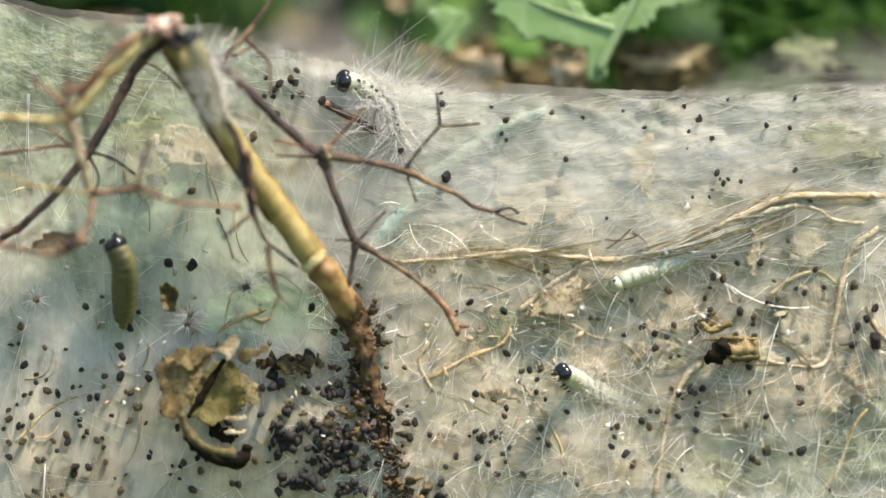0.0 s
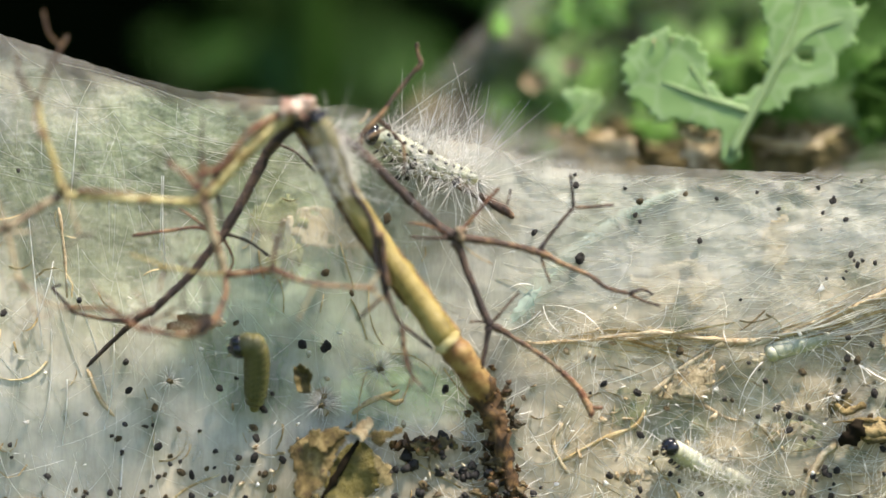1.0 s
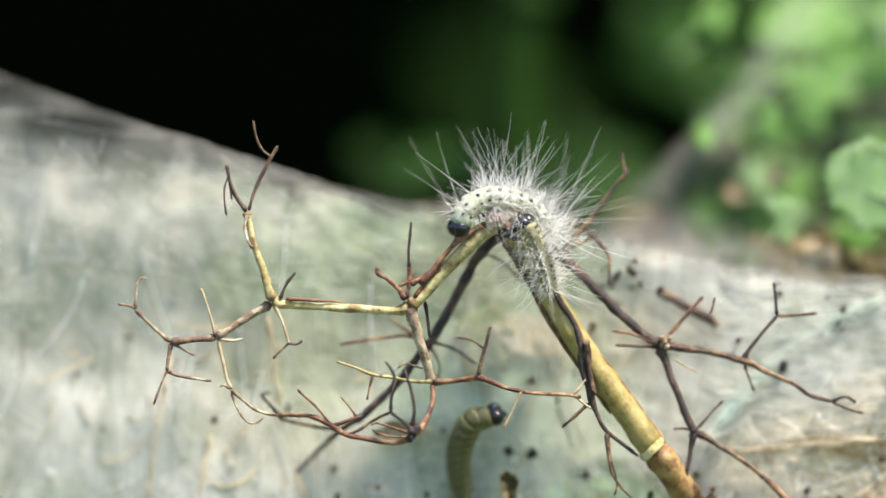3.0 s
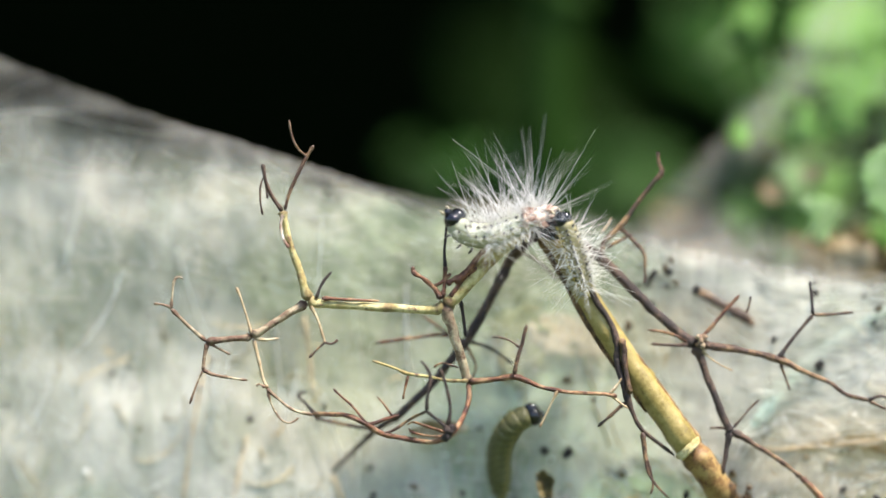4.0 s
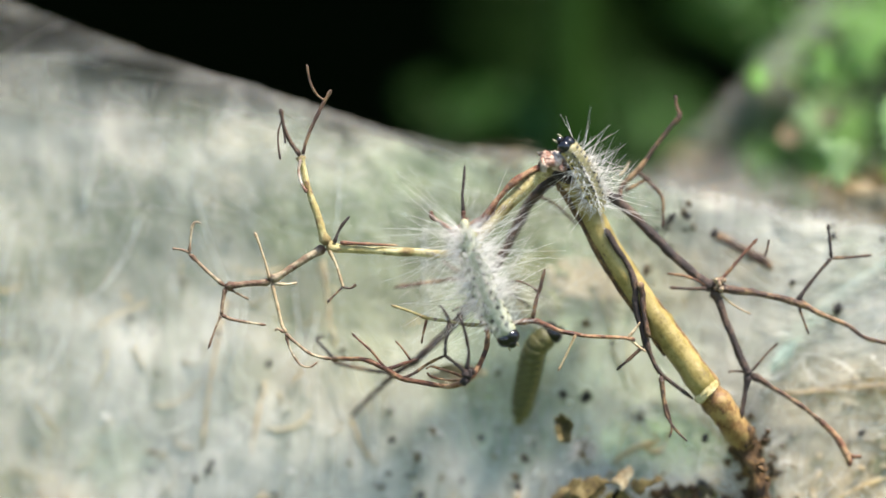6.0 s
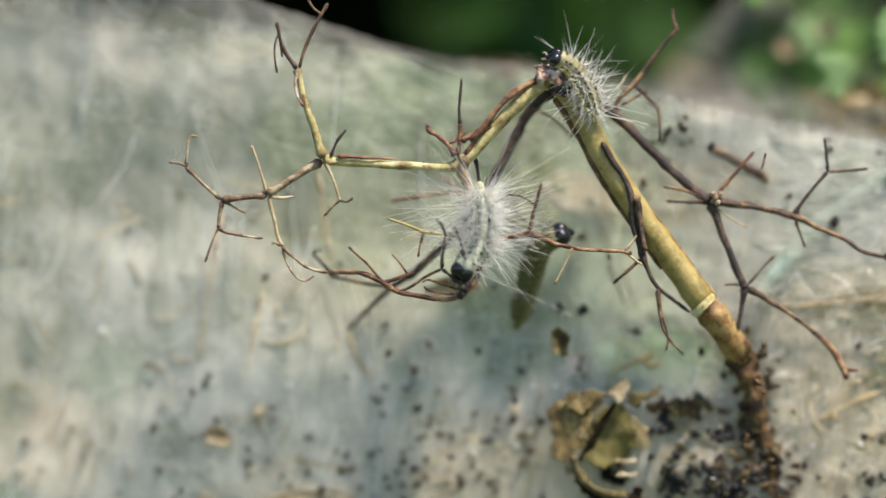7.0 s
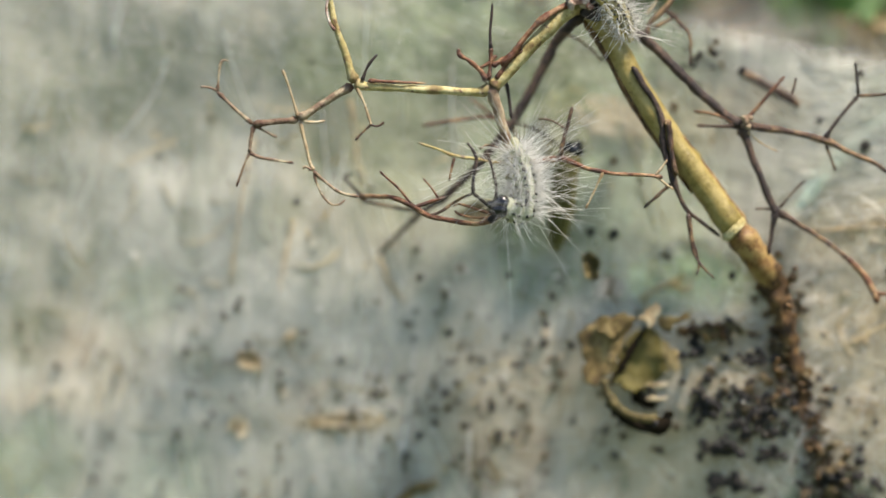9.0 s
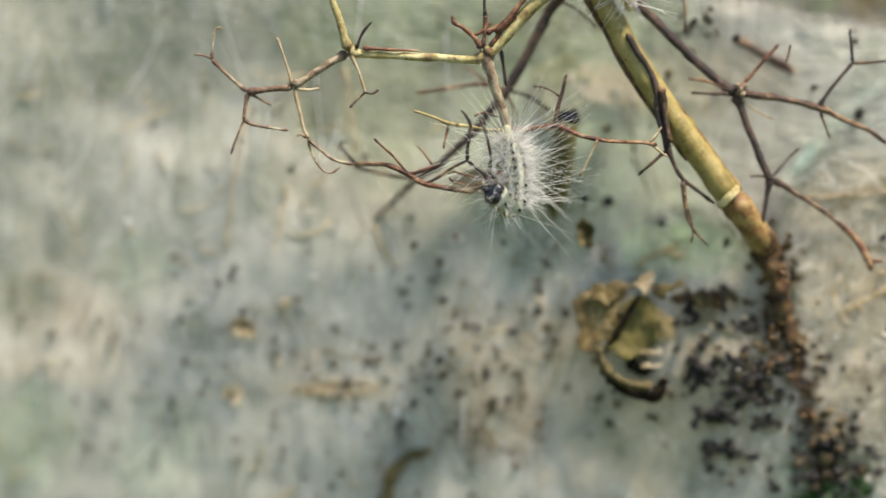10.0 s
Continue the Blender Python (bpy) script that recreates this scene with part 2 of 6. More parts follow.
def veil_mat():
    """Gauze of silk: countless fibres with gaps between them, denser in streaks."""
    m, n, l, b = shader("silk_gauze", 0.55, 0.3)
    at = n.new("ShaderNodeAttribute")
    at.attribute_name = "under"
    sep = n.new("ShaderNodeSeparateColor")
    l.new(at.outputs["Color"], sep.inputs[0])
    v = coords(n, l)
    upright = ramp(n, l, noise_of(n, l, coords(n, l, (1, 1, 0.16)), 420, 6, 0.68), [(0.36, (0, 0, 0)), (0.66, (1, 1, 1))])
    across = ramp(n, l, noise_of(n, l, coords(n, l, (0.10, 1, 1)), 620, 6, 0.7), [(0.36, (0, 0, 0)), (0.66, (1, 1, 1))])
    cloud = ramp(n, l, noise_of(n, l, v, 125, 6, 0.66), [(0.34, (0, 0, 0)), (0.64, (1, 1, 1))])
    fibre = blend(n, l, sep.outputs[1], upright, across)
    cover = blend(n, l, 0.5, fibre, cloud)
    mr = n.new("ShaderNodeMapRange")
    mr.inputs["To Max"].default_value = 0.80
    least = n.new("ShaderNodeMath")
    least.operation = "MULTIPLY_ADD"
    l.new(sep.outputs[1], least.inputs[0])
    least.inputs[1].default_value, least.inputs[2].default_value = -0.20, 0.24
    l.new(least.outputs[0], mr.inputs["To Min"])
    l.new(cover, mr.inputs["Value"])
    thin = n.new("ShaderNodeMapRange")
    thin.inputs["To Min"].default_value, thin.inputs["To Max"].default_value = 0.0, 1.0
    l.new(sep.outputs[0], thin.inputs["Value"])
    mul = n.new("ShaderNodeMath")
    mul.operation = "MULTIPLY"
    l.new(mr.outputs[0], mul.inputs[0])
    l.new(thin.outputs[0], mul.inputs[1])
    c = ramp(n, l, noise_of(n, l, v, 90, 4), [(0.3, (0.62, 0.612, 0.53)), (0.7, (0.80, 0.785, 0.71))])
    c = blend(n, l, sep.outputs[2], c, (0.68, 0.585, 0.41))
    l.new(c, b.inputs["Base Color"])
    relief(n, l, b, noise_of(n, l, v, 1100, 4, 0.65), 0.0003, 0.2)
    clear, mx, tr, sm = (n.new("ShaderNodeBsdfTransparent"), n.new("ShaderNodeMixShader"), n.new("ShaderNodeBsdfTranslucent"), n.new("ShaderNodeMixShader"))
    l.new(c, tr.inputs[0])
    sm.inputs[0].default_value = 0.3
    l.new(b.outputs[0], sm.inputs[1])
    l.new(tr.outputs[0], sm.inputs[2])
    l.new(mul.outputs[0], mx.inputs[0])
    l.new(clear.outputs[0], mx.inputs[1])
    l.new(sm.outputs[0], mx.inputs[2])
    l.new(mx.outputs[0], n["Material Output"].inputs[0])
    return m


M_VEIL = veil_mat()


def rough_ground(name, stops, scale, gloss=0.2):
    m, n, l, b = shader(name, 0.9, 0.2)
    v = coords(n, l)
    l.new(ramp(n, l, noise_of(n, l, v, scale, 8, 0.7), stops), b.inputs["Base Color"])
    b.inputs["Specular IOR Level"].default_value = gloss
    relief(n, l, b, noise_of(n, l, v, scale * 6, 4), 0.02, 0.6)
    return m


M_GROUND = rough_ground("grassy_soil", [(0.3, (0.03, 0.045, 0.015)), (0.6, (0.06, 0.09, 0.025)), (0.8, (0.11, 0.09, 0.05))], 8)
# near-black base colour stands in for the shade inside the thicket
M_SHADE = rough_ground("thicket_painted_shade", [(0.35, (0.0015, 0.002, 0.001)), (0.6, (0.003, 0.006, 0.002)), (0.8, (0.008, 0.02, 0.005))], 3, 0.0)


# ---- mesh helpers ----
def finish(bm, name, material, parent=None, label="", smooth=True):
    me = bpy.data.meshes.new(name)
    bm.normal_update()
    bm.to_mesh(me)
    bm.free()
    me.materials.append(material)
    for p in me.polygons:
        p.use_smooth = smooth
    ob = new(name, me)
    if parent:
        ob.parent = parent
    return tagged(ob, label)


def part(name, bm, material, parent, label=""):
    return finish(bm, name, material, parent, label)


def empty(name, at, label, category, group=""):
    ob = new(name)
    ob.empty_display_size = 0.01
    ob.matrix_world = Matrix.Translation(at)
    return tagged(ob, label, category, group)


def glide(pts, steps=6):
    """Points along a smooth curve through pts; each point is a tuple of numbers (place and radius together)."""
    p = [np.array(q, float) for q in pts]
    p = [2 * p[0] - p[1]] + p + [2 * p[-1] - p[-2]]
    out = []
    for i in range(1, len(p) - 2):
        for k in range(steps):
            s = k / steps
            out.append(0.5 * (2 * p[i] + (p[i + 1] - p[i - 1]) * s + (2 * p[i - 1] - 5 * p[i] + 4 * p[i + 1] - p[i + 2]) * s * s
                              + (3 * p[i] - p[i - 1] - 3 * p[i + 1] + p[i + 2]) * s ** 3))
    out.append(p[-2])
    return out


def tube(bm, pts, radii, sides=8, rough=0.0, node=None):
    """A swept skin along pts with a radius at each, closed at both ends."""
    rings, side = [], None
    layer = bm.verts.layers.float_color.new("node") if node else None
    for i, p in enumerate(pts):
        a, b = pts[max(i - 1, 0)], pts[min(i + 1, len(pts) - 1)]
        way = (Vector(b) - Vector(a)).normalized()
        if side is None:
            side = way.orthogonal().normalized()
        side = (side - way * side.dot(way)).normalized()
        up = way.cross(side)
        ring = []
        for k in range(sides):
            a = 2 * math.pi * k / sides
            r = radii[i]
            if rough:
                q = Vector(p) + (side * math.cos(a) + up * math.sin(a)) * r
                r *= 1 + rough * noise.noise(q * 700) + 0.5 * rough * noise.noise(q * 1900)
            ring.append(bm.verts.new(Vector(p) + (side * math.cos(a) + up * math.sin(a)) * r))
            if layer:
                ring[-1][layer] = (node[i],) * 3 + (1.0,)
        rings.append(ring)
    for r0, r1 in zip(rings, rings[1:]):
        for k in range(sides):
            bm.faces.new((r0[k], r0[(k + 1) % sides], r1[(k + 1) % sides], r1[k]))
    bm.faces.new(rings[0][::-1])
    bm.faces.new(rings[-1])


def sprig(name, material, parent, d, *pts, sides=8, rough=0.3, knob=1.35, origin=None, label=""):
    """A twig through grid points (u, v, radius) or (u, v, radius, extra depth); the ends swell a little."""
    full = [(*spot(q[0], q[1], d + (q[3] if len(q) > 3 else 0)), q[2] * G) for q in pts]
    way = glide(full, 5)
    n = len(way)
    bm = bmesh.new()
    base = origin or parent.matrix_world.translation
    places, radii, node = [], [], []
    slim = 0.74 if name == "twiglet" else 0.85 if name == "branch" else 1.0
    for i, w in enumerate(way):
        e = min(i, n - 1 - i)
        knot = max(0.0, noise.noise(Vector(w[:3]) * 900)) ** 2
        node.append(min(1.0, (0.8, 0.5, 0.2)[e] if e < 3 else 1.2 * knot) if name in ("twiglet", "branch") else 0.0)
        jit = Vector((noise.noise(Vector(w[:3]) * 420), noise.noise(Vector(w[:3]) * 420 + Vector((9, 0, 0))), noise.noise(Vector(w[:3]) * 420 + Vector((0, 9, 0))))) * min(w[3], 9 * G) * 0.22
        places.append(Vector(w[:3]) + jit - base)
        radii.append(w[3] * slim * ((0.62 if knob > 1.1 else knob) if e == 0 else min(knob, 1.25) if e == 1 else 1.0) * (1 + 0.5 * knot))
    tube(bm, places, radii, sides, rough, node)
    return part(name, bm, material, parent, label)


def blob(bm, at, r, squash=(1, 1, 1), bumps=0.2, seed=0.0, sub=2, turn=None):
    made = bmesh.ops.create_icosphere(bm, subdivisions=sub, radius=1.0)["verts"]
    m = turn or Matrix.Identity(3)
    for v in made:
        q = v.co.copy()
        k = 1 + bumps * noise.noise(q * 1.7 + Vector((seed, 0, 0))) + 0.5 * bumps * noise.noise(q * 4 + Vector((0, seed, 0)))
        v.co = Vector(at) + m @ Vector((q.x * squash[0], q.y * squash[1], q.z * squash[2])) * r * k
    return made


# ---- ground, thicket, far light ----
def ground():
    bm = bmesh.new()
    bmesh.ops.create_grid(bm, x_segments=60, y_segments=60, size=400)
    for v in bm.verts:
        v.co.z = 0.05 * noise.noise(v.co * 0.05)
    tagged(finish(bm, "ground", M_GROUND), "rough grass and bare soil under the shrubs", "ground", kind="structure")


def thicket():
    """The mass of shrubs behind the tent, a deep recess. Near-black colour stands for its shade; the closed top is
    added to block sun.
    """
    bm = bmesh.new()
    # first rows: unseen overhead cover, added to keep the sun off the back
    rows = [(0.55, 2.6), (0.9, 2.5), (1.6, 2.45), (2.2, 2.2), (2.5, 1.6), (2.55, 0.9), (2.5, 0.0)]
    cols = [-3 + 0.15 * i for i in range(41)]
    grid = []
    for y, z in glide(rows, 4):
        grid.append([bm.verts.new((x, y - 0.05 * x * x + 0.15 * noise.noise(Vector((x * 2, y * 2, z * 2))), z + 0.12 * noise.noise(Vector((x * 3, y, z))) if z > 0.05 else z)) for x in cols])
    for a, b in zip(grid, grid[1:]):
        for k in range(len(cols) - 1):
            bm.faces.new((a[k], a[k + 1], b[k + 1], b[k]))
    tagged(finish(bm, "backdrop", M_SHADE), "thicket of shrubs far behind the tent, coloured near black for shade, top added against sun", "thicket", kind="structure")


ground()
thicket()


# ---- silk tent ----
EDGE = [(-420, -95), (0, 48), (100, 92), (300, 164), (500, 227), (700, 291), (820, 319), (960, 332), (1100, 352), (1250, 398),
        (1400, 430), (1568, 448), (1800, 458), (1960, 456), (2120, 450), (2350, 440), (2800, 430)]


def tent_edge(u):
    us, vs = [e[0] for e in EDGE], [e[1] for e in EDGE]
    return float(np.interp(u, us, vs)) + 4 * noise.noise(Vector((u * 0.012, 3, 0))) + 3 * noise.noise(Vector((u * 0.05, 7, 0)))


def tent_depth(u, v):
    """How far behind the front twigs the matted silk lies, in millimetres."""
    d = 12.6 + 1.3 * noise.noise(Vector((u * 0.004, v * 0.004, 0))) + 0.26 * noise.noise(Vector((u * 0.012, v * 0.012, 4)))
    d += (0.03 + 0.10 / (1 + math.exp((1250 - u) / 80))) * noise.noise(Vector((u * 0.04, v * 0.04, 9)))
    d -= 3.0 * math.exp(-(((u - 1250) / 260) ** 2 + ((v - 1080) / 200) ** 2))
    d -= 1.5 + 0.0055 * max(0.0, u - 1000)
    d += 4.0 / (1 + math.exp((u - 250) / 120))
    fold = 1 / (1 + math.exp((u - 760) / 90))
    d += fold * (0.6 * noise.noise(Vector((u * 0.016 + v * 0.002, v * 0.0035, 21))) + 0.12 * noise.noise(Vector((u * 0.045, v * 0.009, 23))))
    rise = max(0.0, 1 - (v - tent_edge(u)) / 40)
    return d + 0.8 * rise ** 2


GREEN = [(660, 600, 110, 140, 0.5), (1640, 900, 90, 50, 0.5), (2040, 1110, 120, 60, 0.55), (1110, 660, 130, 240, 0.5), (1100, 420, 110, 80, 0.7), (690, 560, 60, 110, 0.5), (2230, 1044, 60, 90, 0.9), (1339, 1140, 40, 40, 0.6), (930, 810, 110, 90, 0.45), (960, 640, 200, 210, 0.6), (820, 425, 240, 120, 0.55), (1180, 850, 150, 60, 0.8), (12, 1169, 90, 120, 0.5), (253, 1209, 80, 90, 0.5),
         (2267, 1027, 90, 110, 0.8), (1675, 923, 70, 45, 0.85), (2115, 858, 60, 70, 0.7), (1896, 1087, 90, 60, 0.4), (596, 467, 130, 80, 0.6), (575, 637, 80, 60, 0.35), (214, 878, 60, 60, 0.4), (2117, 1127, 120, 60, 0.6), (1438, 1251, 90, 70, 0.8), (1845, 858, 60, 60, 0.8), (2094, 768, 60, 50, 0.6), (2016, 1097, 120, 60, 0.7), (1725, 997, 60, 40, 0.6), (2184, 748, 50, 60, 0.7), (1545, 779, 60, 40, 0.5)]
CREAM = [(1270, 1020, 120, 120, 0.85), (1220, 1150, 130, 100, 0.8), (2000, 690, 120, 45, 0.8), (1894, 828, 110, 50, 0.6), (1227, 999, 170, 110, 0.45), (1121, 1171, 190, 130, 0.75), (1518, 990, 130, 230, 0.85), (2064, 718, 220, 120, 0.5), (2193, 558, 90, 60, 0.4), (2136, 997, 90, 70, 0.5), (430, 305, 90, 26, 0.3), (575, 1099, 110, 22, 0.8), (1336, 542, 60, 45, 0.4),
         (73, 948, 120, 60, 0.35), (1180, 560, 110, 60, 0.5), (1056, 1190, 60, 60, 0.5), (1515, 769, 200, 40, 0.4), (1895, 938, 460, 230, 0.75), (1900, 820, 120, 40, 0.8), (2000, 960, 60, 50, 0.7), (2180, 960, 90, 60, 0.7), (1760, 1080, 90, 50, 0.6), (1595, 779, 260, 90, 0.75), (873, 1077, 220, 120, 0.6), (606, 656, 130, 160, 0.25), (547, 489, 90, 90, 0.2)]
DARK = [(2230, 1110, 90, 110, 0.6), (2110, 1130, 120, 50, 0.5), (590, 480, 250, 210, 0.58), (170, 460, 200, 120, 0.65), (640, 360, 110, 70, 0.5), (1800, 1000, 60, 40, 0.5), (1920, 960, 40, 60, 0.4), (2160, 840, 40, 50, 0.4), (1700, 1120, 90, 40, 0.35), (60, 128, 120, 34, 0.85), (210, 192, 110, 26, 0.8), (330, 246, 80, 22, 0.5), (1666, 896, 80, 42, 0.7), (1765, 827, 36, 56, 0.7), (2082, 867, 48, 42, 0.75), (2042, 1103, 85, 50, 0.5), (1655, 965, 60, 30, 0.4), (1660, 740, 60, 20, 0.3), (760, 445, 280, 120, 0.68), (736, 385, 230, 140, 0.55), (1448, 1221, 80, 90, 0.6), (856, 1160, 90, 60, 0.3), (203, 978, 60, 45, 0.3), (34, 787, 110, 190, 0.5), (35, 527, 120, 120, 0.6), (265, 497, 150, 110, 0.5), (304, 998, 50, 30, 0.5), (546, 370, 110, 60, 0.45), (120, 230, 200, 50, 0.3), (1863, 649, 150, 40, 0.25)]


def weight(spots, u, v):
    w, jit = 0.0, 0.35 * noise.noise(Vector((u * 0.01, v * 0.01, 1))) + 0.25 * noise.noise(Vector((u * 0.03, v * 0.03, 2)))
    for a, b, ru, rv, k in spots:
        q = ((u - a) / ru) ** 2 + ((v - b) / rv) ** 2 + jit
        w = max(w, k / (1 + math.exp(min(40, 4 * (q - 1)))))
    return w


def sheet(name, mat, edge, depth, paint, cover, label):
    """One skin of the tent, from its rim downwards; paint gives three weights for the material at each place."""
    us = [-420 + 10.5 * i for i in range(306)]
    steps = [i / 150 for i in range(151)]
    verts, faces, cols = [], [], []
    for s in steps:
        for u in us:
            top = edge(u)
            v = top + (1640 - top) * s ** 1.25
            verts.append(tuple(spot(u, v, depth(u, v))))
            cols.extend((*paint(u, v), cover(u, v)))
    w = len(us)
    for j in range(len(steps) - 1):
        for i in range(w - 1):
            a = j * w + i
            faces.append((a, a + w, a + w + 1, a + 1))
    me = bpy.data.meshes.new(name)
    me.from_pydata(verts, [], faces)
    att = me.color_attributes.new("under", "FLOAT_COLOR", "POINT")
    att.data.foreach_set("color", cols)
    me.materials.append(mat)
    for p in me.polygons:
        p.use_smooth = True
    tagged(new(name, me), label, "web", kind="structure")


LOWER = [(-420, 220), (0, 220), (250, 130), (450, 50), (700, 14), (1000, 14), (1400, 14), (1800, 20), (2100, 40), (2800, 40)]
HAZE = [(-420, 0), (1050, 0), (1150, 20), (1230, 70), (1330, 105), (1430, 80), (1520, 40), (1600, 4), (1900, 0), (2000, 50), (2150, 110), (2800, 130)]


def mat_edge(u):
    return tent_edge(u) + 14


def mat_cover(u, v):
    """The leaves thin out towards the rim, where only silk is left."""
    low = float(np.interp(u, [e[0] for e in LOWER], [e[1] for e in LOWER]))
    rag = 30 * noise.noise(Vector((u * 0.012, v * 0.012, 11))) + 16 * noise.noise(Vector((u * 0.05, v * 0.05, 13)))
    return min(1.0, max(0.0, (v - tent_edge(u) - 0.3 * low + rag) / (20 + 1.2 * low)))


def veil_edge(u):
    return tent_edge(u) - float(np.interp(u, [e[0] for e in HAZE], [e[1] for e in HAZE]))


def veil_paint(u, v):
    low = v - veil_edge(u)
    hump = float(np.interp(u, [e[0] for e in HAZE], [e[1] for e in HAZE])) / 105
    left = 1 / (1 + math.exp((u - 430) / 70))
    rim = 0.42 - 0.24 * left + (0.58 + 0.24 * left) * min(1.0, max(0.0, low / 190))
    soft = min(1.0, max(0.0, low / (30 + 110 * hump))) ** 1.3
    right = 1 / (1 + math.exp(-(u - 1550) / 80))
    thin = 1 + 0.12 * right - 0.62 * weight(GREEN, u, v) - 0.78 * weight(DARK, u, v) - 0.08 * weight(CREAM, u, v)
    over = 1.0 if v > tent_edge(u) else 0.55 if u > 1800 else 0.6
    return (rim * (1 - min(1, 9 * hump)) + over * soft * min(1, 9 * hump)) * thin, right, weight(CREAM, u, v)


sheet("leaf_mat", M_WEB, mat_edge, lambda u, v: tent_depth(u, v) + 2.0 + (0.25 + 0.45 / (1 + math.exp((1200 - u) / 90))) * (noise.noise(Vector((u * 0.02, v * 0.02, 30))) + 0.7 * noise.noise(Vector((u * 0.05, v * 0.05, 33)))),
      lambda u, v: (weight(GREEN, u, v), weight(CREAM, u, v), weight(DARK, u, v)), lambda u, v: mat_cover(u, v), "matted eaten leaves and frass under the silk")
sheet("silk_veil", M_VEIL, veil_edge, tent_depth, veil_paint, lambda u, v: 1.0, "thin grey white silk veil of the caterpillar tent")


def threads(name, count, seed, box, angle, spread, length, lift, radius, label, mat=None, curl=0.0):
    """Fine silk lines lying over the tent: each a thin, slightly sagging three-sided strand."""
    rng = random.Random(seed)
    verts, faces = [], []
    for _ in range(count):
        u, v = rng.uniform(box[0], box[2]), rng.uniform(box[1], box[3])
        a = radians(rng.gauss(angle, spread))
        ln = rng.uniform(*length)
        off, sag, bow = rng.uniform(*lift), rng.uniform(-0.06, 0.10) * ln, rng.uniform(-1.5, 1.5)
        r = radius * rng.uniform(0.6, 1.4) * G
        base, ok, turn, hu, hv = len(verts), True, rng.gauss(0, curl), u, v
        for k in range(6):
            s = k / 5
            hu, hv = (hu + math.cos(a + turn * s) * ln / 5, hv + math.sin(a + turn * s) * ln / 5) if k else (u, v)
            uu, vv = hu, hv + sag * 4 * s * (1 - s)
            if vv < tent_edge(uu) + 2:
                ok = False
                break
            p = spot(uu, vv, tent_depth(uu, vv) - off * 4 * s * (1 - s) - 0.1 + bow * s * (1 - s))
            for q in range(3):
                b = 2 * math.pi * q / 3
                verts.append((p.x - math.sin(a) * math.cos(b) * r, p.y + math.sin(b) * r, p.z - math.cos(a) * math.cos(b) * r))
        if not ok:
            del verts[base:]
            continue
        for k in range(5):
            for q in range(3):
                c = base + 3 * k
                faces.append((c + q, c + (q + 1) % 3, c + 3 + (q + 1) % 3, c + 3 + q))
    me = bpy.data.meshes.new(name)
    me.from_pydata(verts, [], faces)
    me.materials.append(mat or M_SILK)
    tagged(new(name, me), label, "silk" if mat is None else "fibre", kind="stuff")


threads("silk_threads", 650, 11, (1350, 460, 2500, 760), -6, 12, (20, 140), (0.0, 0.8), 0.38, "fine white silk lines drawn across the tent")
threads("silk_threads", 2200, 12, (1250, 700, 2500, 1350), 20, 70, (15, 110), (0.0, 1.0), 0.36, "fine tangled silk lines over dead leaf remains", None, 0.7)
threads("silk_threads", 700, 13, (-100, 150, 1300, 1350), 65, 45, (50, 200), (0.0, 0.8), 0.28, "fine upright silk lines on the tent", None, 0.3)
threads("rim_silk", 120, 17, (-300, 40, 2400, 470), 12, 16, (160, 420), (0.1, 1.0), 0.5, "silk lines along the rim of the tent")
threads("silk_threads", 80, 14, (-200, 60, 2400, 1300), 30, 70, (120, 360), (0.6, 3.0), 0.28, "loose silk lines spanning the folds of the tent")
threads("silk_strands", 170, 15, (1250, 640, 2450, 1330), 30, 70, (40, 160), (0.1, 0.8), 0.9, "thicker white silk strands binding dead leaf remains", None, 1.2)
threads("silk_strands", 60, 16, (-150, 300, 800, 1300), 85, 18, (60, 240), (0.1, 0.8), 1.3, "thicker white upright silk strands on the tent", None, 0.4)
threads("dry_fibres", 110, 18, (1400, 690, 2450, 1330), 15, 60, (20, 90), (0.0, 0.3), 0.9, "tan dry leaf fibres caught in the silk", M_VEIN, 1.6)
threads("dry_fibres", 22, 19, (1300, 700, 2300, 1000), 0, 40, (30, 100), (0.0, 0.7), 2.4, "tan dry leaf fibres caught in the silk", M_SCRAP, 1.4)
threads("dry_fibres", 90, 20, (-150, 500, 1300, 1330), 60, 50, (20, 110), (0.0, 0.7), 1.8, "tan dry leaf fibres caught in the silk", M_VEIN, 1.4)
threads("silk_strands", 20, 22, (1794, 751, 1914, 736), -18, 2.5, (120, 300), (0.2, 0.9), 1.0, "silk strands drawn tight along the dry leaf rib", None, 0.1)
threads("dry_fibres", 9, 23, (1794, 754, 1914, 736), -18, 2.5, (120, 300), (0.1, 0.5), 1.4, "tan fibres along the dry leaf rib", M_VEIN, 0.15)
threads("dry_fibres", 14, 24, (1376, 748, 1655, 761), 0, 7, (80, 220), (0.1, 0.5), 1.3, "tan fibres along the dry leaf rib", M_VEIN, 0.3)


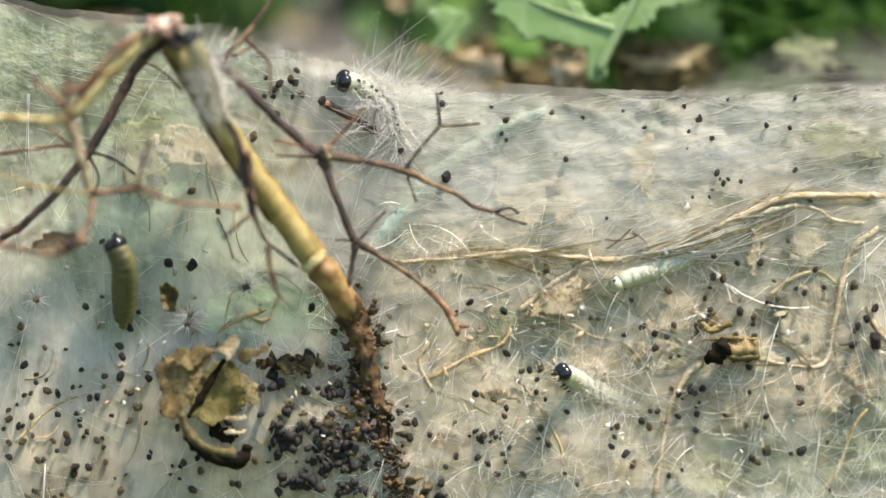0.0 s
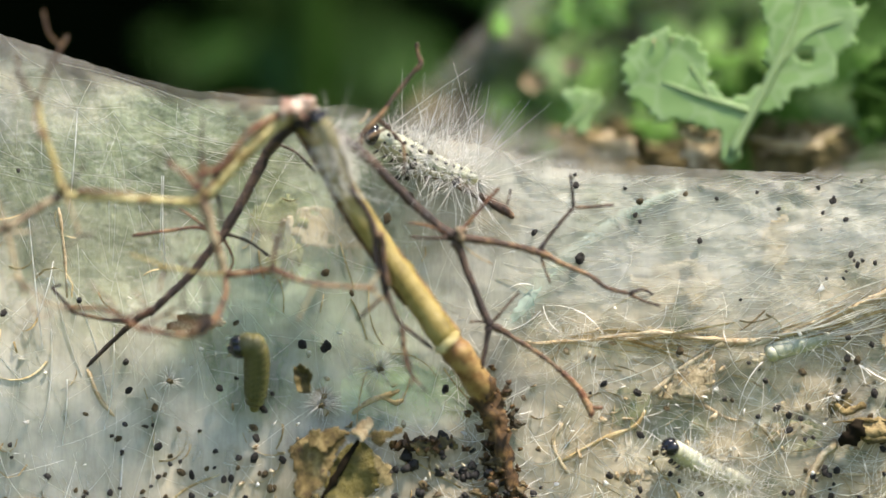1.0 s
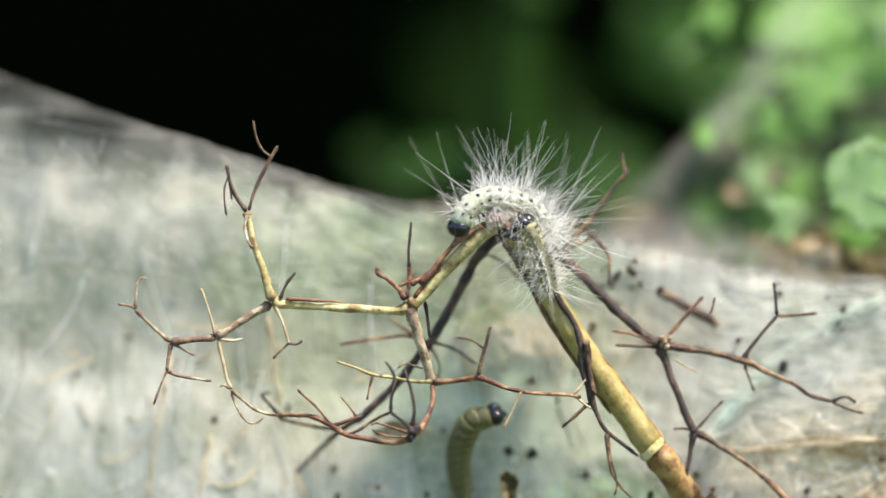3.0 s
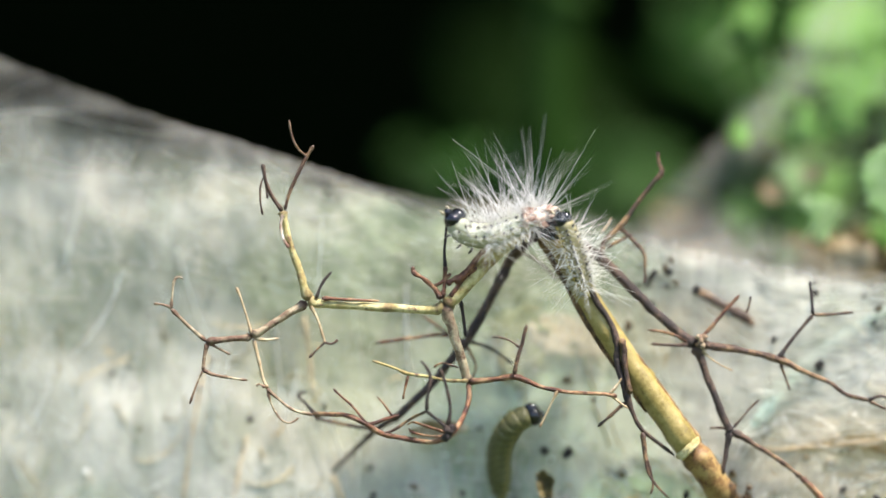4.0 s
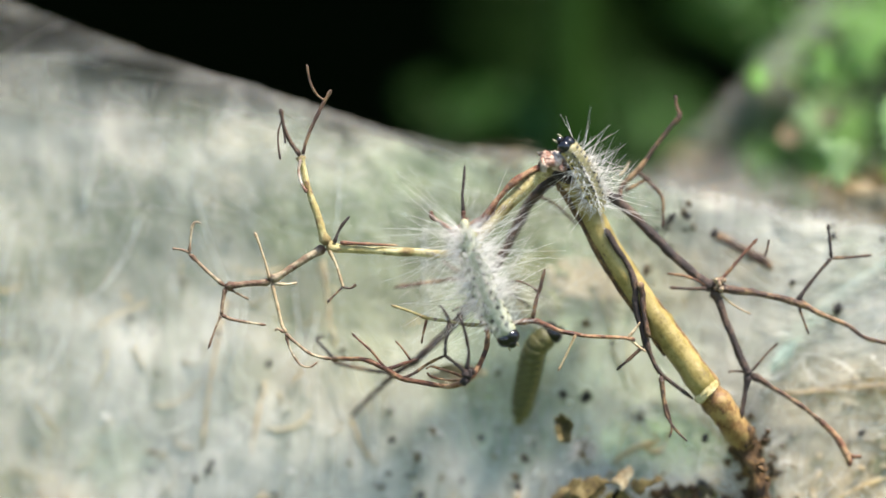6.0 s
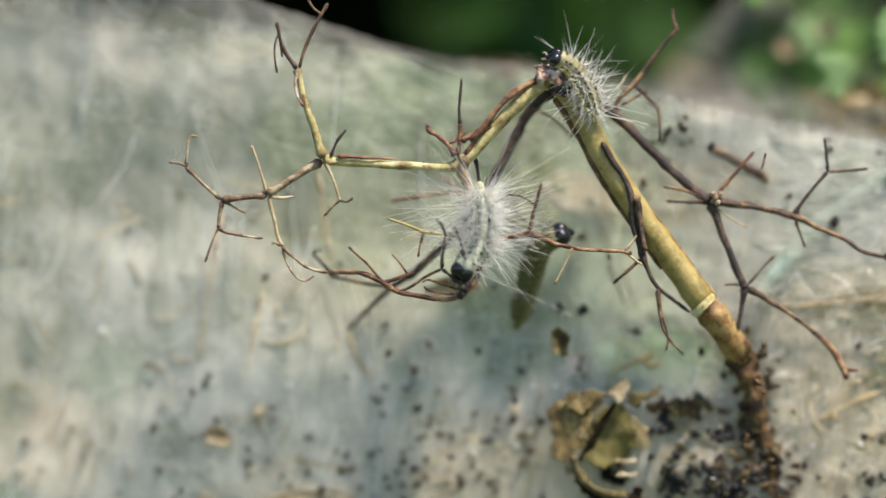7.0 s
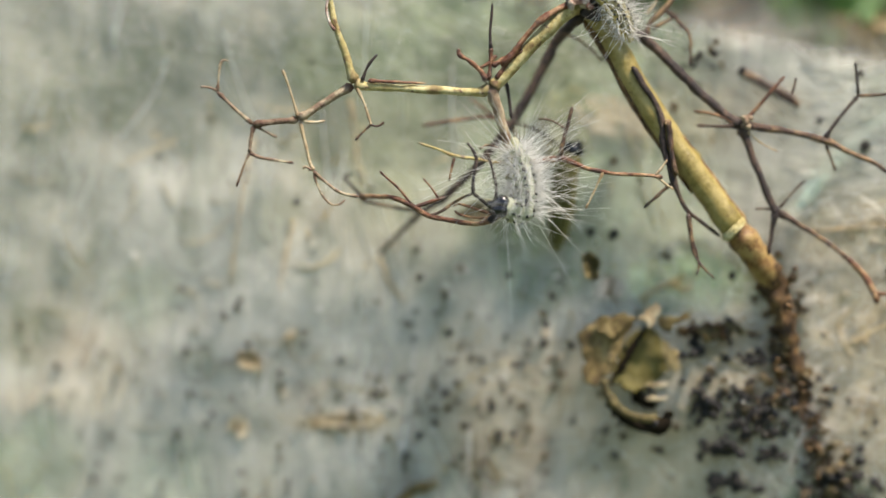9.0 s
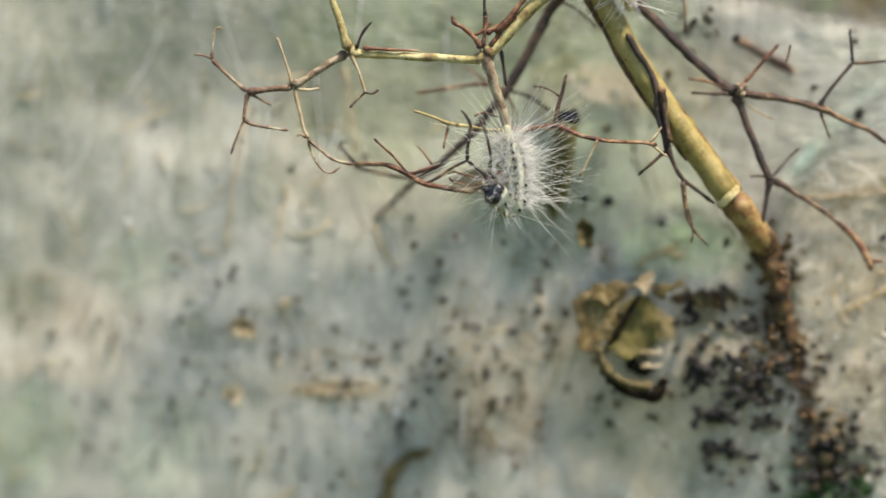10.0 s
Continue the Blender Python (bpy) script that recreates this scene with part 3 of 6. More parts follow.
# ---- the dried flower stalk ----
def stalk():
    thing = empty("dried_flower_stalk", spot(1417, 1127, 12), "dried branching flower stalk standing out of the silk tent", "plant stalk")

    def twig(name, mat, d, *pts, under=None, **kw):
        pts = [(p[0], p[1], p[2] * (0.88 if p[2] < 8 else 0.95), *p[3:]) for p in pts]
        return sprig(name, mat, under or thing, d, *pts, origin=thing.matrix_world.translation, **kw)

    # main stem, broken over at the top, and the woody base in the frass
    stem = twig("stem", M_STEM, 3, (1005, 363, 20), (1046, 419, 22), (1099, 516, 23), (1157, 603, 24), (1216, 686, 25),
                (1268, 757, 26), sides=16, rough=0.05, knob=1.0, label="olive yellow main stem")
    twig("stem_foot", M_FOOT, 3, (1266, 755, 26), (1290, 786, 26.5, 0.6), (1312, 818, 27, 1.6), (1330, 850, 24, 3), sides=16, rough=0.16, knob=1.0, label="reddish brown foot of the stem below the ring")
    # dark strip paints the shade along the stem's upper left side
    twig("bark_and_shade_strip", M_WOOD, 2.75, (1000, 388, 6, -0.3), (1032, 430, 9), (1080, 522, 8), (1136, 612, 6), (1192, 694, 4), under=stem, rough=0.3, label="dark strip for the shade on the left side of the stem")
    twig("bark_and_shade_strip", M_FOOT, 2.75, (1170, 588, 3), (1206, 634, 4), (1246, 690, 5), (1288, 746, 5), under=stem, rough=0.3)
    twig("stem_ring", M_YELLOW, 3, (1261, 749, 26), (1265, 754, 29.3), (1269, 759, 29), (1272, 762, 26), under=stem, sides=16, rough=0.25, knob=0.9)
    twig("woody_base", M_WOOD, 6, (1318, 822, 25, -1), (1341, 872, 20), (1361, 938, 15), (1385, 1037, 14, 1.5), (1409, 1137, 15, 2.5), (1433, 1226, 20, 3.5), (1458, 1335, 24, 4),
         sides=22, rough=0.9, knob=0.8, label="crumbly brown woody base clotted with frass")
    bm = bmesh.new()
    o = thing.matrix_world.translation
    rng = random.Random(5)
    for k in range(30):
        blob(bm, spot(1003, 349, 0) + Vector((rng.uniform(-27, 24) * G, rng.uniform(-1.6, 1.0) / 1000, rng.uniform(-14, 15) * G)) - o,
             rng.uniform(4, 10) * G, (rng.uniform(0.5, 1.8), 1, rng.uniform(0.4, 1.2)), 1.1, k * 3.1)
    part("torn_tip", bm, M_KNOB, thing, "pinkish torn pith at the broken bend")
    bm = bmesh.new()
    for k in range(9):
        blob(bm, spot(1021, 369, 1) + Vector((rng.uniform(-18, 18) * G, rng.uniform(-1.2, 1) / 1000, rng.uniform(-16, 12) * G)) - o, rng.uniform(8, 15) * G, (1, 1, 1), 0.5, k * 1.7)
    part("bend", bm, M_DARK, thing, "dark bruised bend")

    # left limb
    limb = twig("branch", M_YELLOW, 0, (995, 357, 17, 1), (956, 383, 16), (901, 437, 14.5), (857, 486, 14), (836, 506, 15), sides=12, rough=0.12, label="yellow dry branch with a brown edge")
    twig("bark_and_shade_strip", M_RED, -1.0, (975, 357, 5, 0.7), (935, 379, 7), (895, 417, 6), (875, 445, 7), (853, 467, 6, 0.4), under=limb, rough=0.5)
    rod = twig("branch", M_YELLOW, 0, (834, 508, 12), (804, 514, 9.5), (714, 509, 8.5), (624, 505, 8.5), (592, 499, 11), sides=10, label="greenish yellow rod")
    twig("bark_and_shade_strip", M_RED, -0.5, (719, 498, 2), (654, 496, 3), (616, 494, 4), under=rod, rough=0.4)
    up = twig("branch", M_YELLOW, -0.3, (592, 498, 10), (578, 452, 8), (561, 402, 7.5), (551, 360, 7), (546, 340, 8), label="reddish upright twig")
    for p in ([(545, 340, 6), (529, 315, 5), (516, 285, 5), (511, 257, 6)], [(550, 338, 4), (556, 315, 4), (569, 282, 5), (586, 249, 5), (601, 223, 4)],
              [(590, 244, 4), (573, 229, 3), (563, 207, 3), (557, 178, 3)], [(513, 278, 2.5), (507, 298, 2.5), (507, 323, 2.5), (511, 346, 3.2)],
              [(514, 283, 2.5), (518, 303, 2.5), (520, 318, 2.5)]):
        twig("twiglet", M_BROWN, -0.5, *p, under=up)
    twig("twiglet", M_KNOB, -0.9, (546, 346, 4), (543, 367, 3.5), (547, 387, 3.5), (557, 405, 4), under=up)
    twig("twiglet", M_DARK, -0.5, (606, 494, 5), (612, 477, 3.5), (620, 462, 4.2), (633, 447, 2.5), under=up)
    fork = twig("branch", M_TAN, 0.2, (590, 502, 9), (556, 522, 8), (520, 545, 7.5), (494, 562, 9), label="pinkish brown forked twig")
    fork2 = twig("branch", M_TAN, 0.6, (494, 563, 8), (454, 566, 6.5), (412, 571, 7.5), label="pinkish brown forked twig")
    for p in ([(412, 570, 6), (380, 543, 4.8), (349, 513, 5.5)], [(349, 513, 5), (352, 483, 3.8), (354, 465, 3.6), (361, 457, 3.2), (371, 460, 2)],
              [(350, 511, 4), (335, 506, 3.2), (319, 504, 3)], [(413, 573, 6), (408, 601, 4.8), (406, 621, 5)], [(406, 621, 3), (394, 649, 2.6), (383, 681, 3)],
              [(406, 621, 5), (424, 630, 5), (454, 635, 3.4), (485, 639, 3)], [(416, 574, 4), (434, 583, 3), (455, 594, 3)]):
        twig("twiglet", M_TAN, 0.7, *p, under=fork2)
    for p in ([(492, 559, 4), (484, 528, 3), (474, 498, 3), (465, 475, 3.6)], [(498, 565, 5), (519, 567, 3.6), (540, 565, 3.2)],
              [(496, 565, 5), (504, 602, 4.4), (512, 635, 4.6), (519, 653, 6)]):
        twig("twiglet", M_PALE, 0.2, *p, under=fork)
    for p in ([(519, 654, 5), (540, 672, 4), (565, 691, 4), (601, 700, 3.4)], [(516, 652, 4), (506, 646, 3), (501, 650, 2.6)],
              [(520, 658, 3.2), (530, 687, 2.8), (545, 709, 3), (562, 714, 3.6), (576, 705, 2.4)]):
        twig("twiglet", M_TAN, 0.0, *p, under=fork)
    drop = twig("twiglet", M_PALE, -0.4, (595, 504, 4.5), (609, 532, 3.6), (619, 562, 3.4), (622, 572, 4.4), under=rod)
    for p in ([(622, 572, 3.4), (606, 586, 2.4), (594, 599, 3.4)], [(620, 572, 3.6), (634, 574, 3.2), (645, 567, 3.6)]):
        twig("twiglet", M_BROWN, -0.4, *p, under=rod)

    # middle cluster
    mid = twig("branch", M_TAN, 0, (836, 504, 14), (846, 541, 12), (857, 581, 10.5, 0.6), (867, 616, 9.5, 1.4), (876, 638, 11, 1.8), sides=10, label="red brown drooping branch")
    for p in ([(828, 494, 8), (814, 474, 6.5), (794, 458, 5.5), (780, 449, 6.5), (777, 437, 3.5)], [(830, 492, 7), (834, 462, 5.5), (835, 435, 5)],
              [(837, 468, 8), (855, 457, 7), (875, 451, 6), (891, 439, 5)], [(814, 472, 5), (829, 464, 5), (845, 449, 4.5)], [(844, 491, 7), (854, 476, 6), (865, 461, 5)]):
        twig("twiglet", M_RED, -0.6, *p, under=mid, rough=0.4)
    twig("twiglet", M_DARK, -0.6, (835, 440, 4.6), (833, 412, 4), (835, 387, 4), (837, 356, 3.4), under=mid)
    twig("twiglet", M_DARK, 1.4, (861, 496, 5), (867, 531, 4.5), (871, 561, 4), under=mid)
    side = twig("branch", M_RED, -0.4, (874, 640, 8, 2.2), (914, 638, 6.6, 1.8), (956, 632, 7, 1.0), (1004, 649, 5.6, 0.4), (1054, 659, 5), (1114, 662, 4.5), (1139, 666, 5), label="long red brown side twig")
    for m, p in ((M_BROWN, [(957, 628, 5.6), (964, 596, 4.8), (971, 571, 5), (979, 540, 4)]), (M_BROWN, [(966, 580, 3.4), (951, 569, 2.4), (935, 563, 2.4), (918, 562, 2)]),
                 (M_PALE, [(1034, 655, 4.4), (1022, 681, 3.2), (1010, 706, 3), (1002, 721, 3.4)]), (M_PALE, [(1126, 662, 4), (1138, 647, 3.4), (1147, 634, 3)]),
                 (M_PALE, [(1129, 664, 4), (1144, 677, 3), (1158, 687, 3)])):
        twig("twiglet", m, -0.4, *p, under=side)
    thin = twig("branch", M_YELLOW, 0.5, (876, 639, 4.6), (844, 639, 3.6), (804, 632, 3.6), (769, 627, 4.4), (742, 616, 3), (706, 604, 2.6))
    twig("twiglet", M_RED, 0.5, (770, 628, 3.6), (764, 652, 3), (760, 672, 2.8), under=thin)
    nest = twig("branch", M_RED, -0.6, (876, 643, 6, 2.4), (876, 673, 6, 1.6), (865, 706, 6, 0), (845, 733, 8, -1.6), (814, 747, 6, -0.8), (774, 744, 5.4), (726, 734, 6.4), (699, 718, 6.4),
                (664, 701, 5.6, 0.5), (634, 699, 5, 2.0), (601, 700, 6, 5.0), label="curled red brown twig with a nest of fine stalks")
    for m, p in ((M_DARK, [(606, 700, 5, 5.0), (586, 678, 4, 6.5), (575, 665, 4.4, 7.0), (590, 659, 2.6, 7.0)]), (M_RED, [(699, 720, 4), (674, 688, 3), (654, 670, 2.8), (637, 654, 3)]),
                 (M_RED, [(845, 735, 4), (806, 721, 3.2), (779, 713, 3), (768, 717, 2.4)]), (M_RED, [(845, 737, 4), (809, 737, 3), (779, 731, 3), (770, 724, 2.4)]),
                 (M_KNOB, [(834, 741, 3), (809, 748, 2.6), (784, 748, 2.6), (754, 742, 2.4)]), (M_RED, [(699, 718, 5), (729, 708, 5), (754, 700, 4.4)]),
                 (M_RED, [(742, 702, 3), (726, 680, 2.4), (714, 667, 2.2)]),
                 (M_DARK, [(844, 727, 6, -2.0), (822, 709, 4.6, -2.1), (802, 694, 5, -2.2)]), (M_DARK, [(802, 694, 5, -2.2), (804, 662, 4.6, -2.4), (809, 634, 4.6, -2.4), (800, 613, 4, -2.4), (792, 604, 3, -2.4)]),
                 (M_BROWN, [(802, 694, 4.4, -2.2), (774, 707, 4), (748, 724, 4), (724, 735, 4.4)]), (M_DARK, [(840, 719, 5.4, -2.0), (844, 691, 4.8, -2.2), (840, 661, 4.4, -2.4), (832, 634, 4.2, -2.4), (825, 618, 3.6, -2.4)]),
                 (M_BROWN, [(814, 615, 3), (830, 608, 2.8), (859, 616, 2.6)])):
        twig("twiglet", m, -0.6, *p, under=nest)
    bm = bmesh.new()
    for k in range(7):
        blob(bm, spot(842, 729, -2.6) + Vector((rng.uniform(-10, 8) * G, rng.uniform(-0.4, 0.5) / 1000, rng.uniform(-12, 12) * G)) - o, rng.uniform(5, 9) * G, (1, 1, 1), 0.5, k * 2.3)
    part("node", bm, M_DARK, nest)

    # dark limb behind
    back = twig("branch", M_DARK, 6, (999, 375, 12, -4), (955, 419, 12, -1), (926, 471, 11), (896, 531, 10), (870, 571, 10), (844, 603, 9), (804, 652, 9), (754, 699, 8),
                (714, 725, 7, 1.5), (675, 762, 5.4, 3.5), (635, 802, 4, 5), sides=10, rough=0.3, label="dark dry limb hanging behind")
    for m, p in ((M_RED, [(868, 569, 6), (826, 558, 5), (774, 564, 4.4), (712, 573, 3.6)]), (M_DARK, [(874, 569, 5), (914, 581, 4), (954, 609, 3.4)]),
                 (M_RED, [(844, 561, 4), (814, 537, 3.4), (794, 524, 2.6)]), (M_RED, [(868, 569, 4), (889, 611, 3), (882, 637, 3)]), (M_BROWN, [(714, 725, 6), (654, 717, 5), (604, 705, 4)]),
                 (M_BROWN, [(963, 411, 4), (998, 426, 3.4), (1034, 461, 3)])):
        twig("twiglet", m, 6, *p, under=back)

    # dark strand along the stem
    strand = twig("branch", M_DARK, 1.2, (1084, 469, 7), (1106, 503, 7.5), (1130, 541, 7), (1139, 573, 8), (1140, 611, 7), (1156, 661, 8), (1166, 693, 6), (1186, 727, 5, 0.5), (1241, 770, 4, 1.5),
                  sides=10, rough=0.35, label="dark strand twisted along the stem")
    twig("bark_and_shade_strip", M_BROWN, 0.7, (1146, 563, 7), (1152, 591, 6), (1154, 621, 5), (1164, 661, 6), under=strand, rough=0.5)
    for m, p in ((M_BROWN, [(1154, 677, 5.4), (1130, 697, 4.6), (1105, 720, 4)]), (M_BROWN, [(1184, 729, 7), (1189, 766, 6), (1195, 801, 4.4), (1213, 828, 3.2), (1231, 846, 2)]),
                 (M_BROWN, [(1188, 761, 4), (1203, 816, 3), (1199, 839, 2.4)])):
        twig("twiglet", m, 1.2, *p, under=strand)

    # right limb
    right = twig("branch", M_DARK, 3.4, (1043, 373, 10, 1), (1085, 403, 11), (1132, 443, 10.5), (1186, 496, 10.5), (1244, 550, 10), (1278, 574, 13), sides=12, rough=0.18, label="dark purple brown limb")
    low = twig("branch", M_DARK, 3.4, (1278, 574, 11), (1295, 620, 8.5), (1314, 670, 8), (1333, 713, 8.5), (1341, 726, 11), sides=10, rough=0.2, label="dark drooping twig")
    for m, p in ((M_DARK, [(1339, 726, 9), (1333, 760, 6.6), (1325, 805, 6)]), (M_BROWN, [(1343, 726, 9), (1390, 755, 7), (1440, 788, 6.4), (1467, 810, 6)]),
                 (M_RED, [(1465, 808, 7), (1490, 832, 8), (1516, 876, 9), (1519, 890, 4)]), (M_RED, [(1511, 864, 5), (1524, 872, 5), (1540, 873, 4)]),
                 (M_BROWN, [(1345, 721, 4), (1370, 692, 3.2), (1392, 670, 2.6)]), (M_BROWN, [(1337, 724, 4), (1320, 721, 3.4), (1303, 722, 2.8)])):
        twig("twiglet", m, 3.4, *p, under=low)
    arm = twig("branch", M_BROWN, 3.0, (1280, 572, 10), (1334, 580, 8), (1384, 589, 7.4), (1424, 599, 8.5), (1467, 620, 6), (1517, 642, 5.4), (1547, 663, 4.8), (1585, 672, 5.4), label="brown side twig")
    for m, p in ((M_DARK, [(1425, 597, 7), (1444, 571, 5.2), (1469, 540, 5), (1486, 521, 6)]), (M_DARK, [(1486, 521, 5), (1483, 490, 4), (1480, 461, 4)]),
                 (M_BROWN, [(1486, 521, 5), (1519, 520, 4), (1557, 516, 3.8)]), (M_DARK, [(1585, 672, 5), (1601, 665, 4), (1614, 666, 4), (1626, 675, 4)]),
                 (M_BROWN, [(1585, 673, 4.6), (1610, 685, 3.2), (1640, 693, 3.4)]), (M_BROWN, [(1428, 608, 4), (1437, 632, 3.2), (1446, 655, 3)]),
                 (M_RED, [(1280, 568, 6), (1300, 549, 5), (1330, 515, 4.8), (1355, 486, 4.4)]), (M_BROWN, [(1272, 574, 6), (1230, 575, 4.2), (1199, 573, 3.6)]),
                 (M_RED, [(1270, 570, 5), (1234, 555, 4), (1194, 548, 3)]), (M_PALE, [(1284, 580, 3.4), (1314, 605, 2.2), (1344, 621, 2)]), (M_BROWN, [(1368, 518, 3.4), (1372, 505, 3.2), (1375, 488, 3)])):
        twig("twiglet", m, 3.0, *p, under=arm)
    bm = bmesh.new()
    for k in range(6):
        blob(bm, spot(1284, 570, 2.6) + Vector((rng.uniform(-9, 9) * G, rng.uniform(-0.5, 0.3) / 1000, rng.uniform(-8, 10) * G)) - o, rng.uniform(3, 7) * G, (1, 1, 1), 0.6, k * 2.9)
    part("node", bm, M_TAN, arm)
    crown = twig("branch", M_BROWN, 4, (1108, 414, 8), (1116, 392, 6), (1142, 366, 7), (1168, 332, 5.4), (1198, 292, 5), (1217, 270, 6), (1212, 252, 4), (1210, 233, 4), label="brown upright twig")
    for m, p in ((M_BROWN, [(1143, 367, 6), (1165, 388, 5), (1186, 412, 5), (1188, 440, 4), (1187, 468, 3.6)]), (M_BROWN, [(1120, 402, 5), (1145, 390, 4), (1165, 378, 4)]),
                 (M_PALE, [(1110, 376, 3), (1122, 362, 3), (1128, 350, 2.4)])):
        twig("twiglet", m, 4, *p, under=crown)
    return thing


stalk()


# ---- leaf remains in and on the tent ----
def scrap(name, label, mat, u, v, wide, high, turn, d, curl, seed, holes=0.0, thick=3.0, group="dead leaf scraps"):
    """A torn, curled scrap of dead leaf with a real thickness and a ragged outline."""
    rng = random.Random(seed)
    at = spot(u, v, d)
    bm = bmesh.new()
    n = 22
    grid = {}
    ca, sa = math.cos(radians(turn)), math.sin(radians(turn))
    for i in range(n + 1):
        for j in range(n + 1):
            x, y = 2 * i / n - 1, 2 * j / n - 1
            ang, rad = math.atan2(y, x), math.hypot(x, y)
            edge = 0.86 + 0.30 * noise.noise(Vector((math.cos(ang) * 1.6, math.sin(ang) * 1.6, seed))) + 0.14 * noise.noise(Vector((math.cos(ang) * 5, math.sin(ang) * 5, seed + 3)))
            if rad > edge or (holes and noise.noise(Vector((x * 2.6, y * 2.6, seed + 7))) > holes):
                continue
            px, py = x * wide / 2, y * high / 2
            dz = curl * (x * x * 0.8 + 0.3 * y * y - 0.25) + 0.25 * curl * noise.noise(Vector((x * 2, y * 2, seed))) + 0.10 * curl * noise.noise(Vector((x * 7, y * 7, seed)))
            grid[i, j] = (Vector(((px * ca - py * sa) * G, -dz / 1000, -(px * sa + py * ca) * G)))
    front = {k: bm.verts.new(p) for k, p in grid.items()}
    rear = {k: bm.verts.new(p + Vector((0, thick * G, 0))) for k, p in grid.items()}
    quads = [((i, j), (i + 1, j), (i + 1, j + 1), (i, j + 1)) for i in range(n) for j in range(n)]
    quads = [q for q in quads if all(k in grid for k in q)]
    count = {}
    for q in quads:
        bm.faces.new([front[k] for k in q])
        bm.faces.new([rear[k] for k in reversed(q)])
        for a, b in zip(q, q[1:] + q[:1]):
            count[a, b] = 1
    for a, b in count:
        if (b, a) not in count:
            bm.faces.new((front[b], front[a], rear[a], rear[b]))
    for vtx in [w for w in bm.verts if not w.link_faces]:
        bm.verts.remove(vtx)
    ob = finish(bm, name, mat)
    ob.matrix_world = Matrix.Translation(at)
    return tagged(ob, label, "dead leaf", group)


def on_tent(u, v, lift=0.6):
    return tent_depth(u, v) - lift


def lay(mat, u, v, wide, high, turn, curl, seed, label, holes=0.0, lift=-0.5):
    scrap("dead_leaf", label, mat, u, v, wide, high, turn, on_tent(u, v, lift), curl * 0.6 if lift < 1 else curl, seed, holes)


TAN = "torn tan scrap of dead leaf caught in the silk"
lay(M_VEIN, 1724, 754, 180, 38, 3, 1.0, 3, TAN)
lay(M_VEIN, 1555, 744, 220, 34, -4, 0.8, 4, TAN, 0.4)
def leaf_roll():
    """A piece of dead leaf rolled into a short tube; a near-black piece paints the shade inside."""
    u, v = 2005, 910
    d = on_tent(u, v, 0.6)
    thing = empty("rolled_leaf", spot(u, v, d), "rolled brown dead leaf with near black for the shade in its open end", "dead leaf", "dead leaf scraps")
    sprig("roll", M_CRUST, thing, d, (u - 34, v + 6, 12), (u - 10, v + 2, 17), (u + 20, v - 2, 18), (u + 46, v - 2, 17), sides=14, rough=0.6, knob=1.0)
    # solid near-black piece in place of the shade in the open end
    sprig("hollow_shade", M_HOLLOW, thing, d - 0.8, (u - 50, v + 24, 9), (u - 32, v + 14, 15), (u - 18, v - 2, 15), (u - 14, v - 18, 7), sides=10, rough=0.8, knob=1.0)
    sprig("torn_edge", M_CRUST, thing, d - 0.7, (u - 62, v - 12, 3), (u - 20, v - 16, 4), (u + 20, v - 15, 4), (u + 48, v - 16, 3), rough=1.2)
    sprig("torn_edge", M_CURL, thing, d - 0.9, (u - 10, v + 16, 4), (u + 24, v + 17, 6), (u + 48, v + 14, 4), rough=0.8)
    sprig("torn_edge", M_CRUST, thing, d - 0.5, (u - 58, v - 44, 4), (u - 40, v - 30, 9), (u - 22, v - 34, 6), (u - 4, v - 46, 4), rough=0.9)


leaf_roll()
lay(M_SCRAP, 1656, 1037, 70, 60, 30, 1.0, 8, TAN, 0.3)
lay(M_SCRAP, 1845, 913, 130, 40, -8, 0.8, 9, TAN, 0.35)
lay(M_VEIN, 2174, 648, 180, 44, 2, 1.0, 11, "pale dry leaf rib wrapped in silk", 0.5)
lay(M_SCRAP, 2206, 997, 150, 60, -12, 1.0, 12, TAN, 0.3)
lay(M_SCRAP, 2015, 997, 60, 150, 5, 0.8, 13, TAN, 0.3)
lay(M_SCRAP, 575, 1099, 190, 34, -2, 1.4, 14, "long pale scrap of dead leaf on the tent", lift=0.5)
lay(M_SCRAP, 404, 990, 60, 40, 20, 1.6, 15, TAN, lift=0.5)
lay(M_SCRAP, 384, 1109, 50, 46, 50, 1.4, 16, TAN, lift=0.5)
lay(M_CURL, 665, 1230, 60, 130, 20, 1.4, 18, "brown patch of decaying leaf under silk", 0.3)
lay(M_SCRAP, 2, 1048, 130, 60, -30, 1.2, 19, TAN, 0.3)
lay(M_SCRAP, 103, 968, 80, 120, 20, 1.2, 20, TAN, 0.3)
lay(M_SCRAP, 504, 1049, 120, 40, -20, 1.0, 21, TAN, 0.3)
lay(M_CURL, 1010, 822, 44, 60, -10, 2.2, 22, "small curled brown dead leaf scrap", lift=4.0)
lay(M_SCRAP, 1050, 859, 60, 50, 10, 1.0, 23, TAN)
lay(M_SCRAP, 823, 726, 110, 50, -5, 1.4, 24, "reddish tan scrap of dead leaf", lift=3.0)
lay(M_SCRAP, 1502, 1075, 70, 40, 15, 1.0, 25, TAN)


